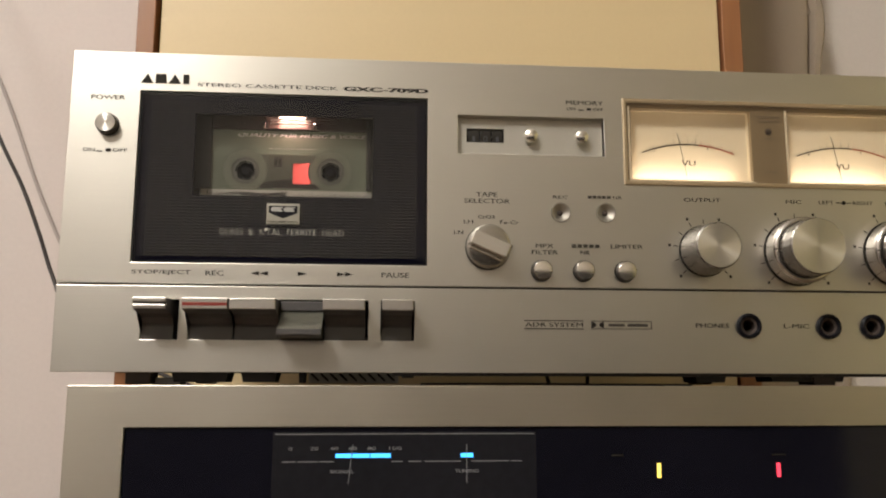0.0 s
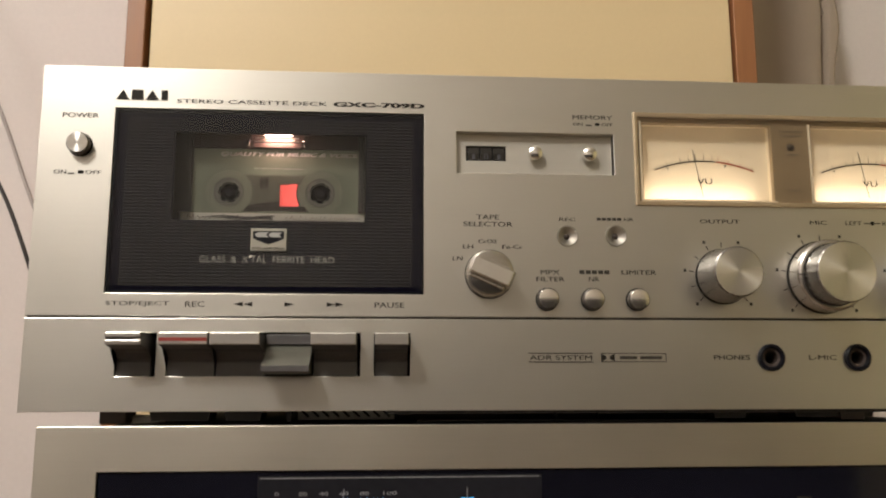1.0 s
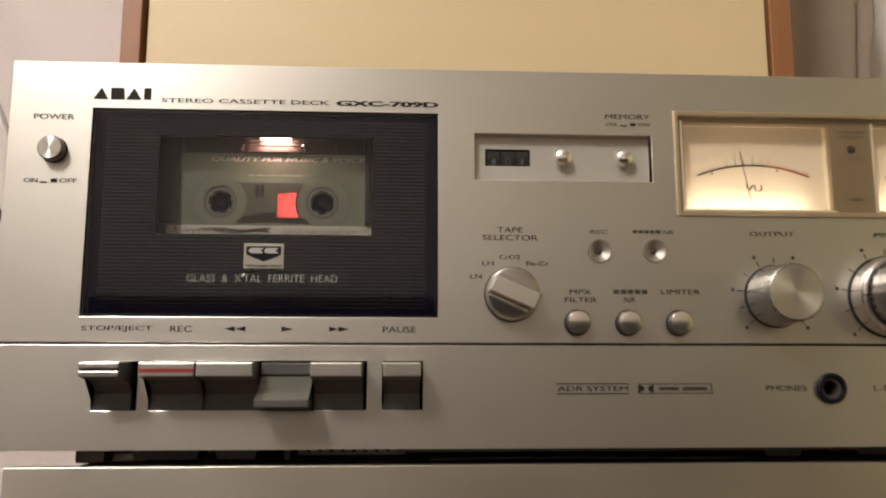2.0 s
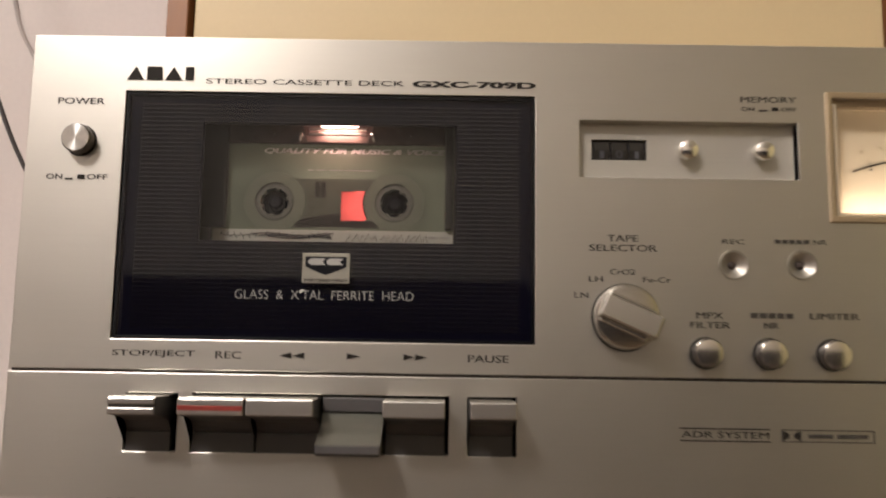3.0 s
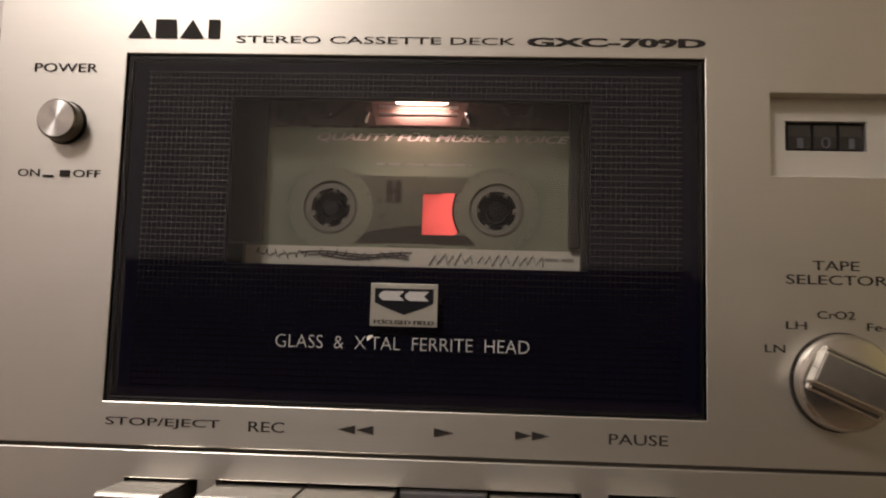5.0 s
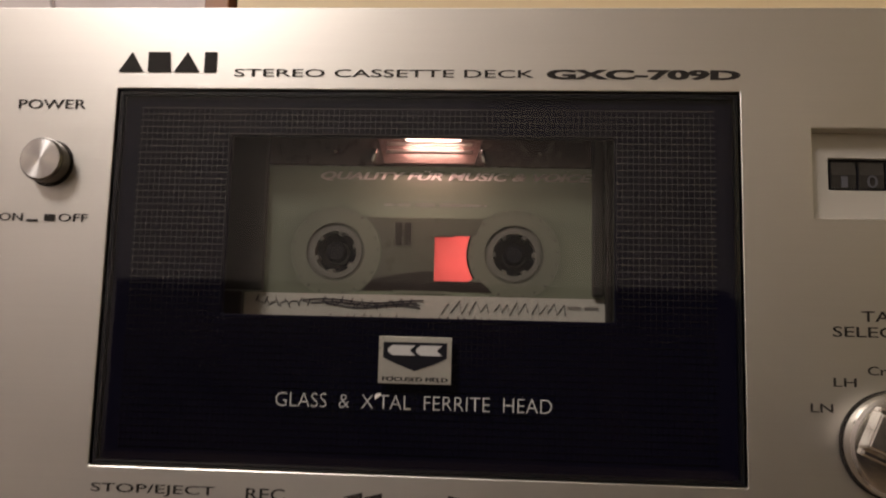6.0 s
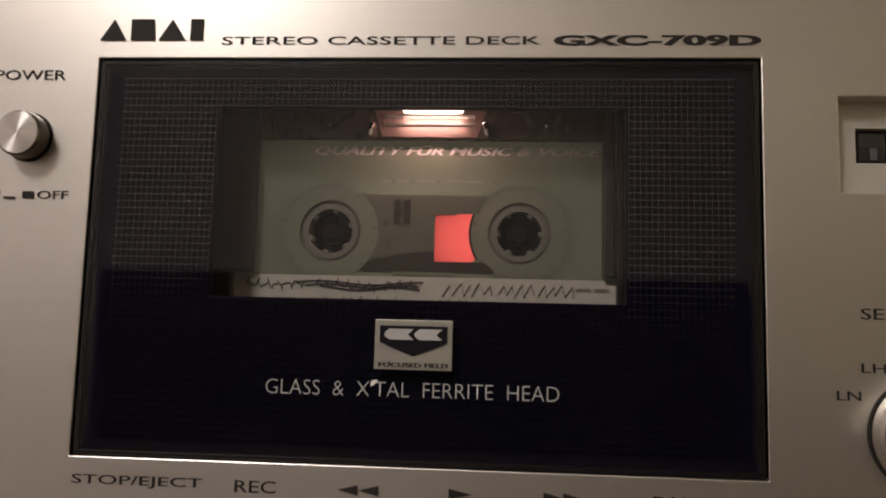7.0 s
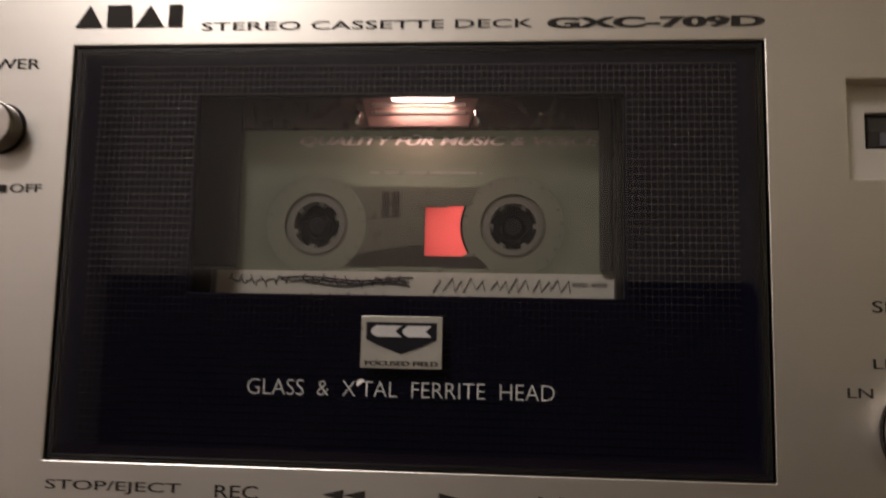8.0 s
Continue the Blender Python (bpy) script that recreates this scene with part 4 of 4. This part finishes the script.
OZ = 0.0092
ok = part("output_knob", turned(0.2785, OZ, [(0.0126, 0.0), (0.0125, -0.0030), (0.0118, -0.0100)] + rounded(0.0114, -0.0180, 0.0008) + [(0.0, -0.0180)], 120, 0.004, 30), KNOB_BODY, deck, "turned metal output level knob")
part("face", spun_face(0.2785, OZ, 0.0107, -0.0184), SPUN, ok, "bright spun metal face")
part("seam_ring", annulus(0.2785, OZ, 0.0127, 0.0130, -0.0005, 0.0), INK, ok)
scale_marks(0.2785, OZ, 0.0138)
for cx, nm in ((0.3262, "microphone_knob"), (0.3785, "line_knob")):
    kn = part(nm, turned(cx, OZ, [(0.0166, 0.0), (0.0166, -0.0070)] + rounded(0.0166, -0.0104, 0.0018) + [(0.0100, -0.0104)], 64), KNOB_RING, deck, "double turned metal level knob")
    part("seam_ring", annulus(cx, OZ, 0.0167, 0.0171, -0.0006, 0.0), INK, kn)
    inner = part("inner_knob", ridged(cx, OZ, 0.0140, -0.0100, -0.0215), KNOB_BODY, kn)
    part("seam_ring", annulus(cx, OZ, 0.0141, 0.0144, -0.0110, -0.0103), INK, inner)
    part("face", spun_face(cx, OZ, 0.0134, -0.0216), SPUN, inner, "bright spun metal face")
    part("pointer_line", block(cx - 0.0164, cx - 0.0142, -0.0107, -0.0103, OZ - 0.0002, OZ + 0.0002), INK, kn)
    scale_marks(cx, OZ, 0.0176)

# ---- level meters ----
meters = part("meter_bezel", plate(0.2388, 0.3943, 0.0422, 0.0874, -0.0011, 0.0030, [(0.2408, 0.3923, 0.0444, 0.0852)], bevel=0.0005), BEZEL, deck, "gilt frame round both lit meters")
part("surround", plate(0.2396, 0.3935, 0.0430, 0.0866, 0.0013, 0.0040, [(0.2436, 0.3066, 0.0458, 0.0826), (0.3266, 0.3896, 0.0458, 0.0826)], bevel=0.0002), METER_TAN, meters)
for x0 in (0.2436, 0.3266):
    m = part("meter", block(x0 - 0.001, x0 + 0.064, 0.0085, 0.0095, 0.0440, 0.0838), METER_CREAM, meters, "backlit cream level meter scale")
    for box in ((x0 - 0.0016, x0 - 0.001, 0.004, 0.0095, 0.0434, 0.0844), (x0 + 0.064, x0 + 0.0646, 0.004, 0.0095, 0.0434, 0.0844), (x0 - 0.001, x0 + 0.064, 0.004, 0.0095, 0.0838, 0.0844), (x0 - 0.001, x0 + 0.064, 0.004, 0.0095, 0.0434, 0.0440)):
        part("meter_wall", block(*box), METER_CREAM, m)

    for box in ((x0 - 0.0016, x0 - 0.0007, 0.0004, 0.0015, 0.0450, 0.0836), (x0 - 0.0016, x0 + 0.0640, 0.0004, 0.0015, 0.0447, 0.0455)):
        part("light_edge", block(*box, 0.0002), METER_CREAM, m)

    def on_arc(u, up=0.0):
        """Along the scale, u from 0 to 1."""
        return x0 + 0.0078 + 0.0490 * u + up * (u - 0.5) * 1.2, 0.0617 + 0.0192 * u * (1 - u) + up

    F = 0.0082
    part("scale_arc", ribbon([on_arc(k / 24 * 0.61) for k in range(25)], 0.00055, F, F + 0.0002), INK, m)
    part("scale_arc", ribbon([on_arc(0.62 + k / 16 * 0.38) for k in range(17)], 0.00065, F, F + 0.0002), SCALE_RED, m, "red overload arc")
    for u, h in ((0.13, 0.0022), (0.27, 0.0030), (0.35, 0.0034), (0.42, 0.0036), (0.50, 0.0040), (0.58, 0.0034), (0.64, 0.0030), (0.74, 0.0018), (0.86, 0.0016), (0.97, 0.0014)):
        part("scale_tick", ribbon([on_arc(u, 0.0002), on_arc(u, h)], 0.00017, F, F + 0.0002), METER_WORDS if u < 0.62 else SCALE_RED, m)
    for u in (0.12, 0.72):
        q = on_arc(u, -0.0012)
        part("scale_dot", turned(q[0], q[1], [(0.0, F - 0.0001), (0.00045, F - 0.0001), (0.00045, F + 0.0002)], 10), INK, m)
    for k in range(7):
        q = on_arc(0.12 + 0.12 * k, 0.0052)
        bar("scale_figure", q[0] - 0.0006, q[0] + 0.0006, q[1] - 0.00018, q[1] + 0.00018, F, BEZEL, m)
    letters("scale_lettering", "VU", x0 + 0.0284, x0 + 0.0358, 0.0551, 0.0579, F, INK, m)
    part("needle", ribbon([(x0 + 0.0305, 0.0490), (x0 + 0.0262, 0.0722)], 0.00022, 0.0068, 0.0070), INK, m, "thin black pointer")
for z0, x0, x1 in ((0.0795, 0.3105, 0.3225), (0.0772, 0.3110, 0.3218), (0.0680, 0.3140, 0.3205), (0.0503, 0.3135, 0.3200)):
    bar("word_bar", x0, x1, z0, z0 + 0.0010, 0.0010, METER_WORDS, meters)
part("overload_lamp", turned(0.3160, 0.0722, [(0.0018, 0.0014), (0.0017, 0.0008), (0.0010, 0.0005), (0.0, 0.0004)], 20), RUBBER, meters, "unlit dark overload lamp")
mp = part("meter_pane", block(0.2409, 0.3922, -0.0005, 0.0001, 0.0445, 0.0851, 0.0001), CLEAR, meters, "clear acrylic meter pane")
mp.visible_shadow = False

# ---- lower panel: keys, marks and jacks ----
# pressed play key: dimmer reflection of its tilted top put into a darker colour
PLAY_METAL = surface("dimmed_key_top", (0.115, 0.115, 0.094), 0.42, 0.5, (1, 1, 1), 500.0, 0.06, 0.05)
PROFILE = [(0.0135, -0.0182), (-0.0150, -0.0182), (-0.0150, -0.0232), (-0.0118, -0.0236),
           (-0.0060, -0.0243), (-0.0015, -0.0258), (0.0014, -0.0285), (0.0022, -0.0315), (0.0024, -0.0360), (0.0135, -0.0360)]


UNDER = [(-0.0148, -0.02335), (-0.0118, -0.0239), (-0.0060, -0.0246), (-0.0017, -0.0261), (0.0011, -0.0287), (0.0019, -0.0315), (0.0026, -0.0315), (0.0018, -0.0285), (-0.0011, -0.0256), (-0.0060, -0.0241), (-0.0118, -0.0234)]
PRESSED = [(0.0135, -0.0178), (0.0015, -0.0178), (0.0005, -0.0222), (0.0000, -0.0229), (-0.0030, -0.0262), (-0.0085, -0.0292), (-0.0138, -0.0312), (-0.0146, -0.0317), (-0.0147, -0.0340), (-0.0140, -0.0348),
           (-0.0060, -0.0345), (0.0020, -0.0358), (0.0135, -0.0360)]


def key(name, x0, x1, label, press=False, stripe=False):
    bm = extruded(PRESSED if press else PROFILE, x0, x1, 0.0)
    bmesh.ops.triangulate(bm, faces=[f for f in bm.faces if len(f.verts) > 4])
    for f in bm.faces:
        f.smooth = True
    # key bodies below the top plate carry their shade in the colour
    ob = part(name, bm, PLAY_METAL if press else SHADED_KEY_METAL, deck, label)
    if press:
        part("underside", block(x0 + 0.0003, x1 - 0.0003, -0.0138, 0.0020, -0.0352, -0.0346), KEY_SHADE, ob)
        # front face and shoulder are coloured dark in place of a dark reflection
        part("front_face", block(x0 + 0.0001, x1 - 0.0001, -0.0151, -0.0146, -0.0344, -0.0319, 0.0002), KEY_SHADE, ob, "front face of the pressed key, its dark reflection put into the colour")
        part("shoulder", block(x0 + 0.0001, x1 - 0.0001, -0.0010, 0.0012, -0.0226, -0.0180, 0.0004), KEY_SHADE, ob, "shoulder behind the pressed top, shade put into its colour")
    else:
        part("top_plate", block(x0, x1, -0.0151, 0.0034, -0.0187, -0.0179, 0.0002), KEY_METAL, ob, "satin metal key top")
        lip = block(x0, x1, -0.0163, -0.0150, -0.0202 if "stop" in name else -0.0232, -0.0181, 0.0004)
        for v in lip.verts:
            v.co.y += (v.co.z + 0.0181) * 0.05
        part("lip", lip, LIP, ob, "bright satin chrome front lip")
        if "stop" in name:
            part("lip", block(x0, x1, -0.0163, -0.0150, -0.0233, -0.0212, 0.0004), LIP, ob, "bright satin chrome front lip")
        part("skirt", block(x0 + 0.0001, x1 - 0.0001, 0.0007, 0.0130, -0.0362, -0.0300), SHADED_KEY_METAL, ob)
        part("underside", extruded(UNDER, x0 + 0.0002, x1 - 0.0002, 0.0), KEY_SHADE, ob)
    if stripe:
        line = block(x0 + 0.0002, x1 - 0.0002, -0.01655, -0.0160, -0.0219, -0.0202, 0.0002, 1)
        part("stripe", line, RED_LINE, ob, "red record stripe")
    return ob


key("stop_key", 0.0068, 0.0214, "silver stop and eject key, up")
key("record_key", 0.0284, 0.0488, "silver record key with red stripe, up", 0, True)
key("rewind_key", 0.0494, 0.0702, "silver rewind key, up")
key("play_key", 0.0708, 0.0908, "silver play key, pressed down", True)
key("forward_key", 0.0914, 0.1106, "silver fast forward key, up")
key("pause_key", 0.1184, 0.1328, "silver pause key, up")
well = part("key_well", block(0.0050, 0.1355, 0.0150, 0.0160, -0.0375, -0.0160), BLACK, deck)
for box in ((0.0050, 0.1355, 0.0042, 0.0150, -0.0166, -0.0160), (0.0050, 0.1355, 0.0042, 0.0150, -0.0375, -0.0369), (0.0050, 0.0056, 0.0042, 0.0150, -0.0369, -0.0166), (0.1349, 0.1355, 0.0042, 0.0150, -0.0369, -0.0166)):
    part("well_wall", block(*box), BLACK, well)

letters("panel_lettering", "ADR SYSTEM", 0.1875, 0.2158, -0.0290, -0.0270, T, INK, deck)
bar("rule", 0.1870, 0.2162, -0.0263, -0.0259, T - 0.0002, INK, deck)
bar("rule", 0.1870, 0.2162, -0.0302, -0.0298, T - 0.0002, INK, deck)
part("logo_box", plate(0.2200, 0.2500, -0.0300, -0.0260, T - 0.0002, T, [(0.2203, 0.2497, -0.0297, -0.0263)], bevel=0), FAINT_INK, deck)
for pts in ([(0.2203, -0.0297), (0.2203, -0.0263), (0.2224, -0.0274), (0.2224, -0.0286)], [(0.2262, -0.0297), (0.2262, -0.0263), (0.2240, -0.0274), (0.2240, -0.0286)]):
    part("logo_block", shape(pts, T - 0.0002, T), INK, deck)
bar("word_bar", 0.2285, 0.2365, -0.0287, -0.0274, T - 0.0002, FAINT_INK, deck)
bar("word_bar", 0.2380, 0.2480, -0.0287, -0.0274, T - 0.0002, FAINT_INK, deck)
letters("panel_lettering", "PHONES", 0.2722, 0.2890, -0.0290, -0.0268, T, INK, deck)
letters("panel_lettering", "L-MIC", 0.3170, 0.3300, -0.0290, -0.0268, T, INK, deck)
for x, z in JACK_AT:
    jack = part("jack_socket", turned(x, z, [(0.0062, 0.0003), (0.0062, -0.0014), (0.0056, -0.0020), (0.0048, -0.0020), (0.0042, -0.0012), (0.0038, 0.0020), (0.0034, 0.0028)], 40), BLACK, deck, "round black headphone or microphone socket")
    part("sleeve", turned(x, z, [(0.0041, -0.0006), (0.0031, -0.0002), (0.0031, 0.0030)], 32), RUBBER, jack)
    part("hole", turned(x, z, [(0.0034, 0.0029), (0.0030, 0.0120), (0.0, 0.0125)], 24), INSIDE, jack)

# ---- the tuner ----
TX0, TX1 = -0.0242, 0.4158
tuner = thing("tuner", (0.196, 0.15, -0.2107), "silver tuner with dark display glass and lit indicators", "tuner")
part("face_panel", plate(TX0, TX1, -0.2000, -0.0572, -0.0006, 0.0050, [(0.0020, 0.3900, -0.150, -0.0762)], bevel=0.0003), TUNER_FACE, tuner)
part("case", block(TX0 + 0.0230, TX1 - 0.0230, 0.0052, 0.23, -0.1990, -0.0578, 0.001), CASE, tuner)
for x in (0.02, 0.36):
    for y in (0.03, 0.19):
        part("foot", block(x, x + 0.03, y, y + 0.03, -0.2108, -0.1990, 0.001), RUBBER, tuner)
disp = part("display_glass", block(0.0022, 0.3898, 0.0006, 0.0050, -0.1498, -0.0764, 0.0004), DARK_PANE, tuner, "dark glossy display glass")
G = 0.0003
part("display_inset", block(0.0690, 0.1920, 0.0005, 0.0012, -0.1490, -0.0785), INSET, disp, "slightly lighter inset display field")
bar("display_rule", 0.0700, 0.1910, -0.0797, -0.0793, G, PALE_PRINT, disp)
for text, x in (("0", 0.0772), ("20", 0.0882), ("40", 0.0972), ("60", 0.1058), ("80", 0.1146), ("100", 0.1256)):
    w = 0.0009 + 0.0010 * (len(text) - 1)
    letters("display_figure", text, x - w, x + w, -0.0868, -0.0853, G, PALE_PRINT, disp, 0.0, 0.0, 0.0)
for x0, x1 in ((0.0980, 0.1052), (0.1057, 0.1136), (0.1141, 0.1234)):
    part("signal_segment", block(x0, x1, G - 0.0001, G + 0.0002, -0.0902, -0.0884), BLUE_GLOW, disp, "lit blue signal segment")
part("tuning_segment", block(0.1562, 0.1620, G - 0.0001, G + 0.0002, -0.0902, -0.0884), BLUE_GLOW, disp, "lit blue tuning segment")
for x0, x1 in ((0.0735, 0.0797), (0.0807, 0.0897), (0.0905, 0.0972), (0.1236, 0.1290), (0.1318, 0.1375), (0.1394, 0.1562), (0.1612, 0.1790), (0.1800, 0.1850)):
    bar("display_rule", x0, x1, -0.0922, -0.0918, G, PALE_PRINT, disp)
letters("display_lettering", "SIGNAL", 0.0955, 0.1066, -0.0972, -0.0957, G, PALE_PRINT, disp)
letters("display_lettering", "TUNING", 0.1535, 0.1646, -0.0972, -0.0957, G, PALE_PRINT, disp)
part("pointer", ribbon([(0.1040, -0.1020), (0.1058, -0.0842)], 0.0003, G - 0.0003, G - 0.0001), PALE_PRINT, disp)
part("pointer", ribbon([(0.1590, -0.1020), (0.1590, -0.0842)], 0.0003, G - 0.0003, G - 0.0001), PALE_PRINT, disp)
part("stereo_indicator", block(0.2502, 0.2520, G - 0.0001, G + 0.0002, -0.1002, -0.0936), YELLOW_GLOW, disp, "lit yellow indicator bar")
part("tuned_indicator", block(0.3092, 0.3110, G - 0.0001, G + 0.0002, -0.1002, -0.0936), RED_GLOW, disp, "lit red indicator bar")
bar("word_bar", 0.2280, 0.2340, -0.0902, -0.0894, G, INK, disp)
bar("word_bar", 0.3070, 0.3140, -0.0902, -0.0894, G, INK, disp)

# leads lying in the gap between deck and tuner
for x, dx in ((0.2065, 0.0032), (0.2300, 0.0006)):
    solid("audio_lead", cord([(x, 0.050, -0.0496), (x + dx * 0.5, 0.050, -0.0530), (x + dx, 0.052, -0.0566)], 0.0010), CORD_DARK, "thin black audio lead between deck and tuner", "lead", "", "leads in the gap")
solid("audio_lead", cord([(0.138, 0.016, -0.0565), (0.18, 0.017, -0.0563), (0.23, 0.016, -0.0566), (0.276, 0.018, -0.0567)], 0.0005), CORD_DARK, "thin black audio lead lying along the tuner top", "lead", "", "leads in the gap")
